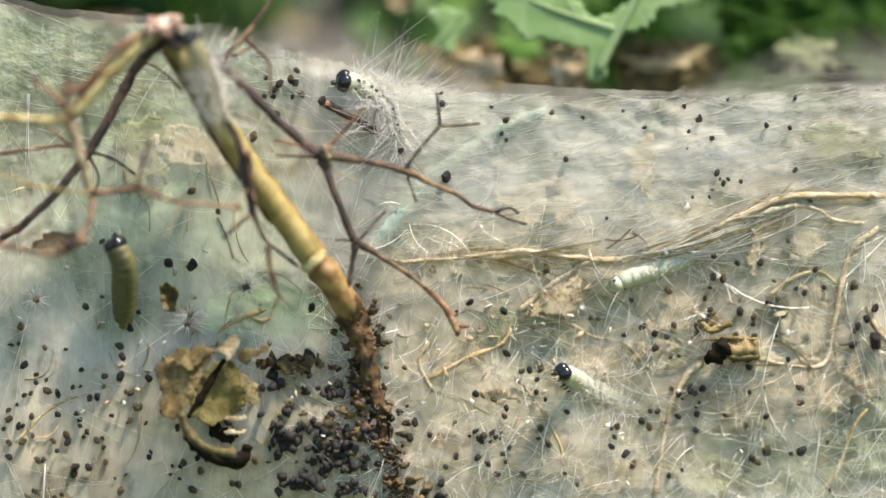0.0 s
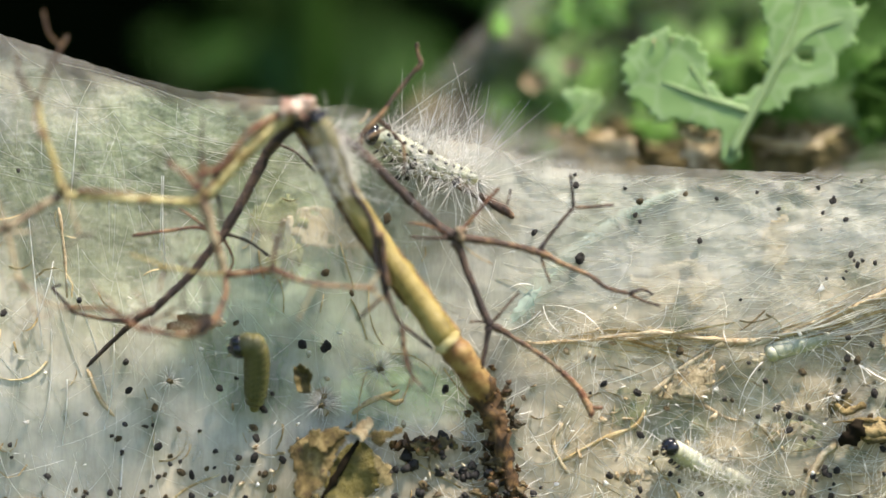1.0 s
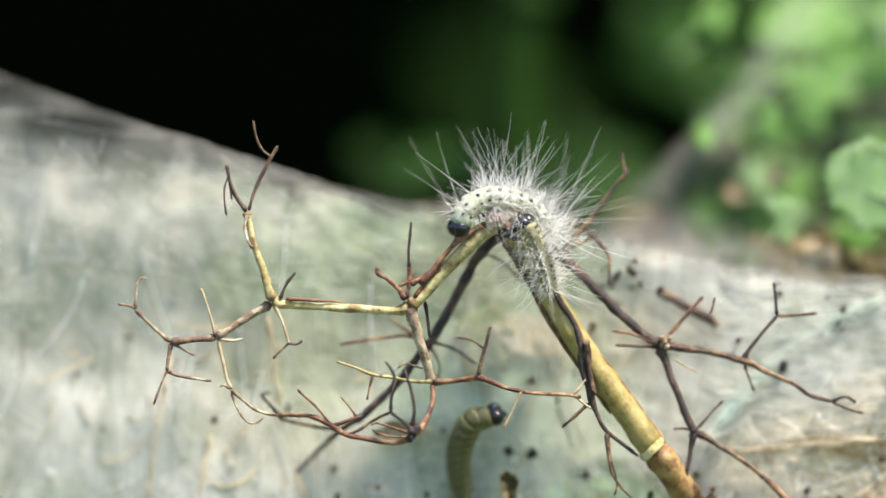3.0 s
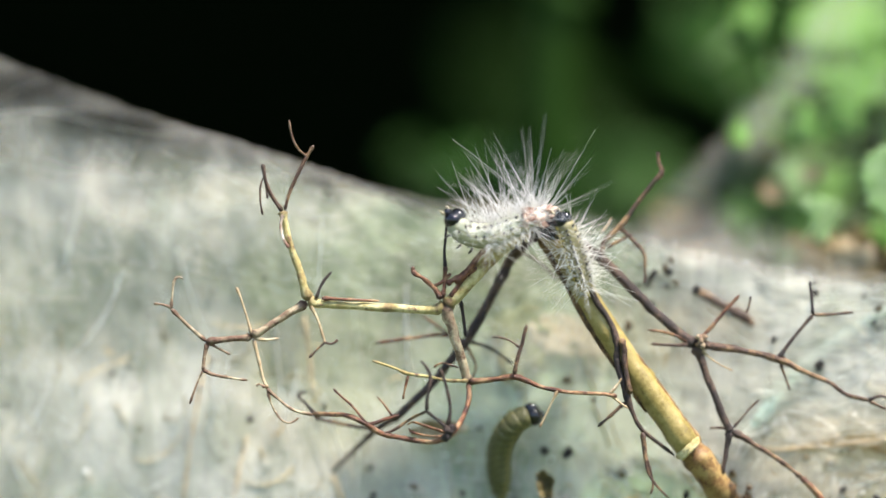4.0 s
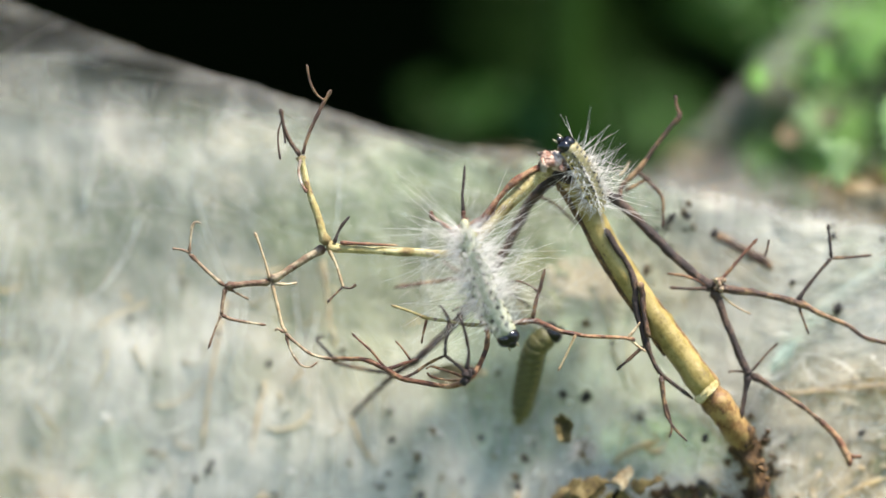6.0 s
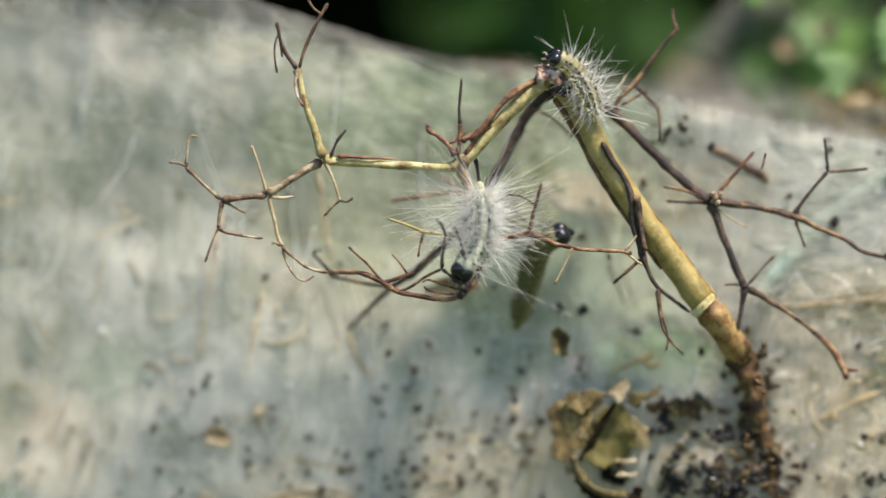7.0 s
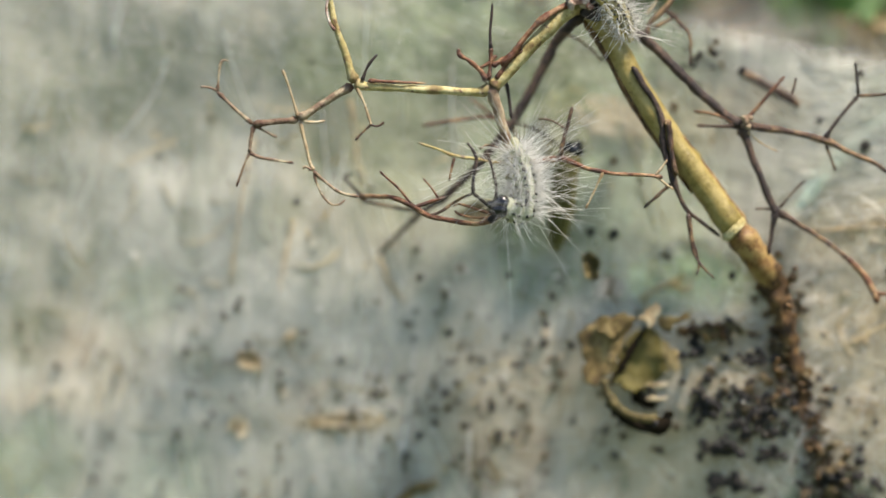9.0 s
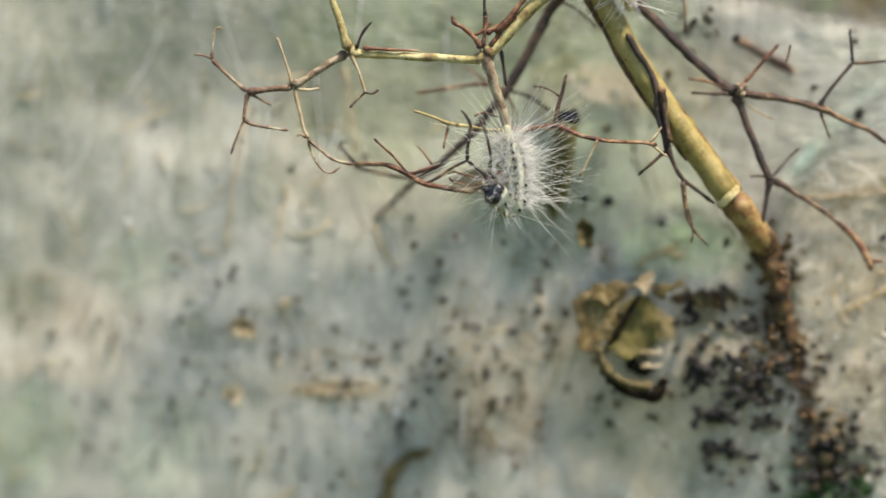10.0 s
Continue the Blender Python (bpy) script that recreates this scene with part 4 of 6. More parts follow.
PAPER = "pale papery piece of eaten leaf under silk"
DULL = "dull green piece of eaten leaf under silk"
for k, (m, u, v, w, h, a) in enumerate(((M_PAPER, 1944, 798, 190, 90, -20), (M_PAPER, 2044, 718, 150, 100, -30), (M_PAPER, 2135, 858, 130, 170, 20), (M_PAPER, 1775, 938, 180, 80, 10), (M_OLIVE, 1585, 868, 80, 110, 10),
                                        (M_PAPER, 1516, 938, 130, 90, -30), (M_OLIVE, 1865, 923, 150, 70, -10), (M_PAPER, 1676, 1097, 160, 100, 10), (M_OLIVE, 2055, 987, 60, 160, 5), (M_PAPER, 1945, 1017, 150, 90, 30),
                                        (M_PAPER, 2136, 977, 170, 110, -20), (M_OLIVE, 1956, 1127, 180, 90, 10), (M_PAPER, 1806, 1137, 170, 80, -10), (M_PAPER, 2246, 937, 120, 160, 10))):
    lay(m, u, v, w, h, a, 0.9, 60 + k, PAPER if m is M_PAPER else DULL, 0.45, -0.8)
for k, (m, u, v, w, h, a) in enumerate(((M_PAPER, 1664, 650, 180, 110, 0), (M_PAPER, 1843, 590, 60, 130, 5), (M_OLIVE, 2193, 549, 170, 80, 5), (M_PAPER, 784, 1097, 150, 90, 10), (M_PAPER, 932, 1017, 130, 70, -20), (M_PAPER, 123, 1048, 200, 120, 10),
                                        (M_PAPER, 1050, 560, 170, 90, 10), (M_OLIVE, 970, 573, 130, 170, 10))):
    lay(m, u, v, w, h, a, 0.9, 80 + k, PAPER if m is M_PAPER else DULL, 0.45, -1.1)


def shard(name, mat, outline, d, wave, seed, tip=(0, 0), step=4, thick=4.0, ragged=5.0, at=None):
    """A thin torn piece of leaf with the given outline (grid points), buckled, tipped back by so many mm per 100 units."""
    us, vs = [p[0] for p in outline], [p[1] for p in outline]
    cu, cv = sum(us) / len(us), sum(vs) / len(vs)
    o = at or spot(cu, cv, d)

    def inside(u, v):
        u += ragged * (noise.noise(Vector((u * 0.05, v * 0.05, seed))) + 0.6 * noise.noise(Vector((u * 0.14, v * 0.14, seed))))
        v += ragged * (noise.noise(Vector((u * 0.05, v * 0.05, seed + 9))) + 0.6 * noise.noise(Vector((u * 0.14, v * 0.14, seed + 9))))
        odd = False
        for (a, b), (c, e) in zip(outline, outline[1:] + outline[:1]):
            if (b > v) != (e > v) and u < (c - a) * (v - b) / (e - b) + a:
                odd = not odd
        return odd

    bm, front, rear, border = bmesh.new(), {}, {}, {}
    u0, v0 = min(us) - 10, min(vs) - 10
    for i in range(int((max(us) - u0 + 20) / step)):
        for j in range(int((max(vs) - v0 + 20) / step)):
            u, v = u0 + i * step, v0 + j * step
            if inside(u, v):
                dd = d + tip[0] * (u - cu) / 100 + tip[1] * (v - cv) / 100 + wave * noise.noise(Vector((u * 0.018, v * 0.018, seed))) + 0.35 * wave * noise.noise(Vector((u * 0.06, v * 0.06, seed)))
                p = spot(u, v, dd) - o
                front[i, j], rear[i, j] = bm.verts.new(p), bm.verts.new(p + Vector((0, thick * G, 0)))
    for i, j in list(front):
        q = ((i, j), (i + 1, j), (i + 1, j + 1), (i, j + 1))
        if all(k in front for k in q):
            bm.faces.new([front[k] for k in reversed(q)])
            bm.faces.new([rear[k] for k in q])
            for a, b in zip(q, q[1:] + q[:1]):
                border[a, b] = 1
    for a, b in border:
        if (b, a) not in border:
            bm.faces.new((front[a], front[b], rear[b], rear[a]))
    for w in [x for x in bm.verts if not x.link_faces]:
        bm.verts.remove(w)
    ob = finish(bm, name, mat)
    ob.matrix_world = Matrix.Translation(o)
    return ob


# the rotting curled leaf below the stalk, with its ragged crest
def rotting_leaf():
    thing = empty("rotting_leaf", spot(1079, 1009, 9), "curled rotting olive brown leaf with a dark fold, clotted with frass", "dead leaf")
    o = thing.matrix_world.translation

    def flap(name, mat, outline, d, wave, seed, tip=(0, 0), ragged=6.0):
        ob = shard(name, mat, outline, d, wave, seed, tip, 3, 5.0, ragged, o)
        ob.matrix_world = Matrix.Identity(4)
        ob.parent = thing

    flap("leaf_blade", M_BLADE, [(1046, 1030), (1058, 975), (1088, 935), (1118, 926), (1140, 955), (1152, 1014), (1128, 1034), (1088, 1052)], 6.6, 0.5, 41, (1.2, -1.0))
    flap("leaf_fold", M_CRUST, [(988, 946), (1006, 924), (1052, 908), (1090, 922), (1072, 962), (1044, 1012), (1022, 1040), (994, 1030), (1000, 990)], 5.6, 0.7, 42, (-1.5, -1.0))
    flap("leaf_crest", M_CRUST, [(1014, 922), (1060, 904), (1098, 914), (1084, 934), (1056, 950), (1026, 948)], 4.9, 0.6, 43, (0, -1.0), 9)
    flap("leaf_crest", M_SCRAP, [(1092, 914), (1110, 896), (1126, 880), (1138, 900), (1130, 930), (1112, 936)], 4.7, 0.5, 44, (0, -0.6), 8)
    flap("leaf_crest", M_CRUST, [(1128, 912), (1180, 906), (1190, 916), (1160, 930), (1136, 940)], 5.0, 0.5, 45, (0, 0), 8)
    flap("leaf_crest", M_CRUST, [(1136, 950), (1166, 970), (1172, 1006), (1150, 1014), (1136, 985)], 5.6, 0.5, 46, (0, 0), 8)
    flap("leaf_crest", M_CURL, [(1190, 934), (1240, 922), (1290, 926), (1280, 950), (1216, 960)], 6.2, 0.8, 48, (0, 0), 14)
    flap("torn_strip", M_SCRAP, [(1092, 1036), (1126, 1026), (1154, 1030), (1150, 1040), (1112, 1043)], 5.2, 0.3, 91, (0, 0), 5)
    flap("torn_strip", M_SCRAP, [(1104, 1056), (1148, 1052), (1146, 1064), (1112, 1066)], 5.0, 0.3, 92, (0, 0), 5)
    # near-black flap and seam paint the shade under and in the fold
    flap("hollow_shade", M_HOLLOW, [(1072, 1030), (1100, 1040), (1140, 1066), (1120, 1082), (1084, 1068)], 7.4, 0.3, 93, (0, 0), 8)
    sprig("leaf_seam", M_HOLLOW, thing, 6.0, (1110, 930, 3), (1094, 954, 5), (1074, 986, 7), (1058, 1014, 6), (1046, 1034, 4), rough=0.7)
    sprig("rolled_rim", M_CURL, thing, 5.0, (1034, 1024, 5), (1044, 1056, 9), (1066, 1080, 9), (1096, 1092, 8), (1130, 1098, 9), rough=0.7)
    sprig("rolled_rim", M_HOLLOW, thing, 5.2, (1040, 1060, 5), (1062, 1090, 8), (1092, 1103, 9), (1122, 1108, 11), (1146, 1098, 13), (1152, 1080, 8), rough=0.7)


rotting_leaf()

# larger pieces of skeletonised leaf wrapped in the silk
CRISP = "crisp tan piece of dead leaf with a torn edge"
WRAP = "pale cream papery leaf wrapped in silk"
for k, (m, label, lift, line) in enumerate((
        (M_SCRAP, CRISP, 0.7, [(1626, 862), (1664, 812), (1722, 768), (1738, 800), (1730, 842), (1716, 862), (1680, 856)]),
        (M_PAPER, WRAP, 0.2, [(1790, 792), (1860, 752), (1972, 716), (1984, 742), (1900, 800), (1830, 812)]),
        (M_PAPER, WRAP, 0.3, [(1960, 700), (2080, 640), (2140, 634), (2200, 640), (2150, 664), (2090, 668), (2020, 714)]),
        (M_PAPER, WRAP, -0.1, [(1830, 870), (1900, 830), (1984, 800), (1994, 840), (1930, 880), (1860, 892)]),
        (M_SCRAP, CRISP, 0.5, [(2032, 702), (2066, 668), (2110, 660), (2080, 700), (2056, 760), (2036, 800), (2026, 750)]),
        (M_PAPER, WRAP, 0.2, [(2112, 690), (2156, 672), (2190, 690), (2168, 730), (2120, 780), (2100, 750)]),
        (M_SCRAP, CRISP, 0.4, [(1560, 990), (1612, 976), (1660, 984), (1640, 1004), (1590, 1012)]),
        (M_CURL, "brown green piece of dead leaf bound in silk", 0.1, [(1940, 860), (2000, 820), (2030, 810), (2000, 850), (1960, 890), (1930, 900)]),
        (M_SCRAP, CRISP, 0.2, [(2180, 900), (2230, 920), (2280, 1000), (2250, 1010), (2200, 960)]),
        (M_PAPER, WRAP, 0.1, [(1616, 1000), (1650, 1010), (1680, 1060), (1640, 1090), (1612, 1050)]),
        (M_CURL, "brown patch of decaying leaf under silk", -1.5, [(780, 1120), (900, 1090), (950, 1130), (940, 1220), (860, 1250), (780, 1210)]))):
    u, v = sum(p[0] for p in line) / len(line), sum(p[1] for p in line) / len(line)
    tagged(shard("dead_leaf", m, line, on_tent(u, v, lift - (0.7 if m is M_PAPER else 0.3)), 0.7, 100 + k, (0, 0), 5, 1.6, 9.0), label, "dead leaf", "dead leaf scraps")


def veins():
    """Bare leaf ribs and dry stalks matted into the tent."""
    lines = [
        (M_PALE, [(1406, 761, 6), (1535, 751, 5), (1634, 740, 7), (1714, 751, 8), (1804, 754, 8), (1894, 729, 8), (1994, 689, 9), (2093, 646, 10), (2164, 640, 9), (2274, 642, 9)]),
        (M_PAPER, [(1799, 764, 6), (1894, 727, 6), (2014, 686, 8), (2104, 660, 8), (2154, 666, 5), (2184, 684, 5), (2239, 690, 4)]),
        (M_SCRAP, [(2262, 696, 10), (2214, 738, 9), (2197, 798, 8), (2181, 877, 7), (2168, 937, 6), (2115, 942, 5), (2050, 929, 5)]),
        (M_SCRAP, [(1950, 929, 14), (1918, 969, 10), (1891, 1027, 7), (1878, 1097, 6), (1866, 1177, 6)]),
        (M_VEIN, [(2066, 820, 6), (2114, 785, 5), (2159, 776, 4), (2190, 798, 3)]),
        (M_VEIN, [(1468, 966, 5), (1536, 928, 5), (1595, 904, 5), (1613, 876, 4)]),
        (M_SCRAP, [(2243, 837, 8), (2261, 879, 8), (2296, 907, 8)]),
        (M_VEIN, [(1618, 958, 4), (1656, 1003, 4), (1678, 1039, 4), (1702, 1087, 4), (1706, 1119, 3)]),
        (M_SCRAP, [(1655, 850, 5), (1715, 868, 5), (1755, 890, 4), (1787, 895, 3)]),
        (M_SCRAP, [(1625, 848, 8), (1665, 813, 7), (1714, 777, 7), (1754, 754, 7)]),
        (M_VEIN, [(2157, 1167, 3), (2192, 1127, 4), (2217, 1057, 4), (2244, 1017, 3)]),
        (M_VEIN, [(1098, 884, 5), (1128, 862, 6), (1158, 852, 8), (1182, 842, 5)]), (M_VEIN, [(1150, 852, 5), (1172, 864, 6), (1190, 858, 4)]),
        (M_VEIN, [(745, 1077, 4), (804, 1018, 4), (868, 990, 3)]),
        (M_PALE, [(413, 594, 4), (389, 722, 4), (370, 861, 4)]), (M_PALE, [(484, 737, 4), (468, 811, 5), (458, 870, 3)]), (M_PALE, [(635, 805, 5), (655, 855, 6), (683, 889, 4)]),
        (M_CURL, [(652, 1310, 18), (664, 1270, 18), (680, 1232, 16), (716, 1212, 14), (740, 1208, 8)]), (M_PALE, [(585, 524, 4), (595, 603, 4), (600, 682, 3)]),
        (M_SCRAP, [(1466, 898, 6), (1451, 938, 6), (1476, 988, 5)]), (M_SCRAP, [(1895, 987, 3), (2015, 987, 3), (2085, 967, 2.4)]),
    ]
    for k, (m, p) in enumerate(lines):
        mid = p[len(p) // 2]
        thing = empty("leaf_rib", spot(mid[0], mid[1], on_tent(mid[0], mid[1])), "dry tan leaf rib matted into the silk", "leaf rib", "leaf ribs")
        sprig("rib", m, thing, 0, *[(u, v, r * 0.66, on_tent(u, v, r * 0.02 - 0.12)) for u, v, r in p], rough=0.6)


veins()

# broken brown twig piece and pale green midrib behind the stalk
piece = empty("twig_piece", spot(1324, 505, 12), "broken brown twig piece stuck to the tent", "twig")
sprig("twig", M_BROWN, piece, 0, (1276, 478, 9, on_tent(1276, 478, -0.3)), (1324, 502, 8, on_tent(1324, 502, -0.3)), (1359, 522, 10, on_tent(1359, 522, -0.3)), (1382, 540, 6, on_tent(1382, 540, -0.3)), rough=0.4)
midrib = empty("leaf_midrib", spot(1495, 620, 13), "pale green leaf midrib under the silk", "leaf rib")
sprig("midrib", M_RIB, midrib, 0, *[(u, v, r, on_tent(u, v, -1.5)) for u, v, r in ((1356, 750, 14), (1381, 715, 21), (1406, 685, 23), (1450, 635, 18), (1524, 571, 12), (1594, 526, 9), (1673, 491, 6))], sides=12, rough=0.15)


# ---- frass ----
def pellet_mesh(seed):
    bm = bmesh.new()
    blob(bm, (0, 0, 0), 1.0, (0.78, 0.82, 1.18), 0.32, seed * 5.3, 3)
    me = bpy.data.meshes.new("frass_pellet")
    bm.to_mesh(me)
    bm.free()
    me.materials.append(M_PELLET if seed < 5 else M_CRUMB)
    for p in me.polygons:
        p.use_smooth = True
    return me


PELLETS = [pellet_mesh(k) for k in range(9)]


def pellet(u, v, d, r, rng, mesh=None, label="small black dry frass pellet held in the silk"):
    ob = new("frass_pellet", mesh or rng.choice(PELLETS))
    ob.matrix_world = Matrix.LocRotScale(spot(u, v, d), Euler([rng.uniform(-1, 1), rng.uniform(-1, 1), rng.uniform(0, 6)]), Vector((1, 1, 1)) * r * 0.82 * G)
    tagged(ob, label, "frass", "frass pellets")


def frass():
    rng = random.Random(21)
    for u, v, r in ((1496, 612, 11), (1011, 763, 11), (1055, 764, 10), (1602, 510, 8), (1708, 579, 7), (1673, 775, 9), (1987, 788, 9), (1490, 482, 8), (2017, 846, 9),
                    (1900, 870, 8), (1964, 843, 7), (1845, 873, 8), (2218, 904, 9), (2258, 897, 16), (2124, 980, 9), (2126, 1007, 8), (1801, 1049, 8), (1844, 1039, 9), (1858, 1049, 8),
                    (1940, 1055, 8), (2066, 1092, 12), (2128, 1092, 12), (1555, 1103, 8), (1491, 1148, 10), (2220, 798, 10), (1605, 920, 9), (1665, 946, 9), (1895, 928, 6), (1816, 1097, 9),
                    (1051, 636, 9), (1050, 768, 11), (1097, 672, 6), (490, 708, 8), (1500, 608, 9), (1159, 541, 11), (864, 719, 8), (1417, 565, 7), (1204, 448, 9),
                    (1234, 425, 7), (1279, 478, 10), (1675, 771, 8), (1540, 830, 8), (1262, 840, 9), (867, 839, 8), (760, 941, 9), (931, 926, 9), (708, 843, 8)):
        lift = 0.6 if u > 1300 else 1.6
        pellet(u, v, on_tent(u, v, lift), r, rng)
    # scattered over the tent: (count, centre, spread, size)
    made = 0
    for n, cu, cv, su, sv, lo, hi in ((52, 813, 998, 170, 120, 5, 10), (34, 1070, 1097, 200, 70, 5, 9), (66, 775, 1069, 240, 200, 5, 9), (22, 304, 968, 190, 90, 5, 8), (20, 223, 1169, 150, 120, 5, 8), (34, 494, 1149, 220, 140, 5, 8),
                                      (56, 1865, 997, 280, 150, 5, 9), (40, 2065, 858, 180, 110, 5, 9), (18, 1863, 500, 280, 50, 4, 7), (9, 1216, 463, 40, 24, 6, 9), (12, 2013, 619, 180, 50, 4, 7),
                                      (26, 1566, 1087, 110, 70, 5, 10), (18, 300, 600, 220, 180, 4, 7)):
        for _ in range(n):
            u, v = rng.gauss(cu, su * 0.6), rng.gauss(cv, sv * 0.6)
            if v < tent_edge(u) + 12:
                continue
            made += 1
            if made % 5 < 3:
                brown = rng.random() < (0.55 if u < 1250 else 0.2)
                pellet(u, v, on_tent(u, v, rng.uniform(0.2, 0.8)), rng.uniform(lo, hi), rng, rng.choice(PELLETS[5:]) if brown else rng.choice(PELLETS[:5]),
                       "small dark brown frass pellet held in the silk" if brown else "small black dry frass pellet held in the silk")
            else:
                SPECKS.append((u, v, rng.uniform(0.2, 1.0), rng.uniform(lo, hi) * 0.75))


SPECKS = []
frass()


def crumbs(name, mat, label, seed, groups, extra=(), category="frass", squash=(0.85, 0.85, 1.1), bumps=0.6):
    """Crumbs too many to count, as one heap: groups of (count, u, v, spread u, spread v, smallest, largest, height)."""
    rng = random.Random(seed)
    verts, faces = [], []
    bm = bmesh.new()
    blob(bm, (0, 0, 0), 1.0, squash, bumps * 1.5, seed * 1.3, 2 if len(extra) == 0 and bumps < 0.8 else 1)
    bm.verts.ensure_lookup_table()
    base_v = [v.co.copy() for v in bm.verts]
    base_f = [[v.index for v in f.verts] for f in bm.faces]
    bm.free()
    todo = list(extra)
    for n, cu, cv, su, sv, lo, hi, off in groups:
        for _ in range(n):
            u, v = rng.gauss(cu, su * 0.62), rng.gauss(cv, sv * 0.62)
            todo.append((u, v, abs(rng.gauss(0, off * 0.5)) + 0.2, rng.uniform(lo, hi)))
    for u, v, lift, r in todo:
        if v < tent_edge(u) + 10:
            continue
        p, k = spot(u, v, tent_depth(u, v) - lift), len(verts)
        m = Euler([rng.uniform(0, 6) for _ in range(3)]).to_matrix() @ Matrix.Diagonal((rng.uniform(0.7, 1.2), rng.uniform(0.7, 1.2), rng.uniform(0.7, 1.4)))
        verts.extend(tuple(p + m @ q * r * G) for q in base_v)
        faces.extend([[i + k for i in f] for f in base_f])
    me = bpy.data.meshes.new(name)
    me.from_pydata(verts, [], faces)
    me.materials.append(mat)
    for p in me.polygons:
        p.use_smooth = True
    tagged(new(name, me), label, category, kind="stuff")


crumbs("frass_heap", M_PELLET, "crumbling heap of black frass round the stalk", 33,
       ((26, 1219, 1066, 30, 30, 7, 12, 0.8), (34, 1304, 1086, 40, 32, 7, 13, 0.8), (14, 1239, 1148, 34, 12, 7, 12, 1.0), (12, 1230, 1212, 12, 32, 7, 12, 1.0), (9, 1258, 950, 6, 44, 7, 11, 1.2),
        (9, 1304, 984, 30, 12, 7, 11, 1.2), (8, 1192, 974, 24, 12, 6, 11, 1.2), (24, 1454, 1196, 40, 30, 7, 13, 1.2), (34, 1478, 1250, 40, 40, 7, 13, 1.2), (8, 1368, 998, 20, 40, 7, 11, 2.0),
        (10, 1378, 1068, 20, 44, 7, 11, 2.0), (12, 1270, 1040, 90, 50, 6, 10, 1.2), (12, 1280, 1210, 24, 12, 7, 11, 1.2), (10, 1339, 1164, 30, 26, 7, 11, 1.2), (12, 1250, 934, 60, 10, 6, 10, 2.0),
        (12, 1330, 1250, 50, 30, 6, 11, 1.0), (6, 1139, 1104, 14, 8, 7, 10, 5.0), (12, 1330, 1110, 130, 90, 6, 10, 0.6)), SPECKS)
crumbs("bark_crumbs", M_WOOD, "brown crumbs of bark and frass on the woody base", 34,
       ((80, 1346, 876, 28, 44, 3, 7, 4.0), (60, 1362, 1000, 26, 90, 3, 7, 2.4), (44, 1402, 1120, 26, 80, 3, 7, 2.0), (50, 1225, 938, 60, 12, 3, 8, 2.0)), (), "bark crumbs", (0.6, 0.9, 1.2), 0.75)
crumbs("frass_crumbs", M_CRUMB, "olive brown crumbs of old frass round the stalk", 37, ((30, 1362, 999, 40, 130, 4, 9, 3.0), (18, 1290, 1079, 90, 80, 5, 10, 0.8), (30, 1440, 1200, 40, 60, 5, 11, 1.5)), (), "frass", (0.8, 0.9, 1.2), 0.7)
crumbs("leaf_flakes", M_SCRAP, "tan flakes of chewed leaf caught in the silk", 35,
       ((5, 1362, 999, 40, 100, 3, 6, 3.0), (8, 1250, 959, 90, 40, 3, 6, 2.0), (22, 1865, 947, 330, 180, 3, 7, 0.3), (14, 1515, 819, 130, 120, 3, 6, 0.3), (14, 474, 1049, 420, 180, 4, 8, 0.2), (20, 1119, 948, 260, 120, 4, 8, 0.3)), (), "leaf flakes", (0.35, 1.0, 1.5), 0.9)
crumbs("silk_lumps", M_SILK, "small white lumps of matted silk", 36,
       ((60, 1815, 948, 360, 200, 2, 5, 1.0), (30, 1070, 948, 280, 150, 2, 5, 1.0), (40, 474, 1009, 420, 220, 2, 4, 0.6)), (), "silk", (0.4, 1.0, 1.4), 0.9)


def silk_tuft(u, v, reach, count, seed):
    """A star of white shed hairs caught on the tent."""
    rng = random.Random(seed)
    thing = empty("shed_hair_tuft", spot(u, v, on_tent(u, v, 2)), "star of white shed hairs caught in the silk", "hair tuft", "shed hair tufts")
    bm = bmesh.new()
    for _ in range(count):
        a, ln = rng.uniform(0, 6.28), reach * rng.uniform(0.4, 1.0) * G
        way = Vector((math.cos(a), rng.uniform(-0.6, 0.2), math.sin(a) * 0.8 + 0.15))
        tube(bm, [way * ln * s + Vector((0, 0, -0.15 * ln * s * s)) for s in (0, 0.5, 1)], [0.7 * G, 0.5 * G, 0.2 * G], 3)
    part("hairs", bm, M_HAIR, thing)
    bm = bmesh.new()
    blob(bm, (0, 0, 0), 7 * G, (1, 1, 0.8), 0.7, seed, 2)
    part("core", bm, M_CRUMB, thing)


silk_tuft(1146, 805, 52, 60, 1)
silk_tuft(1045, 869, 46, 50, 2)
silk_tuft(1049, 853, 34, 40, 3)
silk_tuft(780, 827, 34, 36, 4)


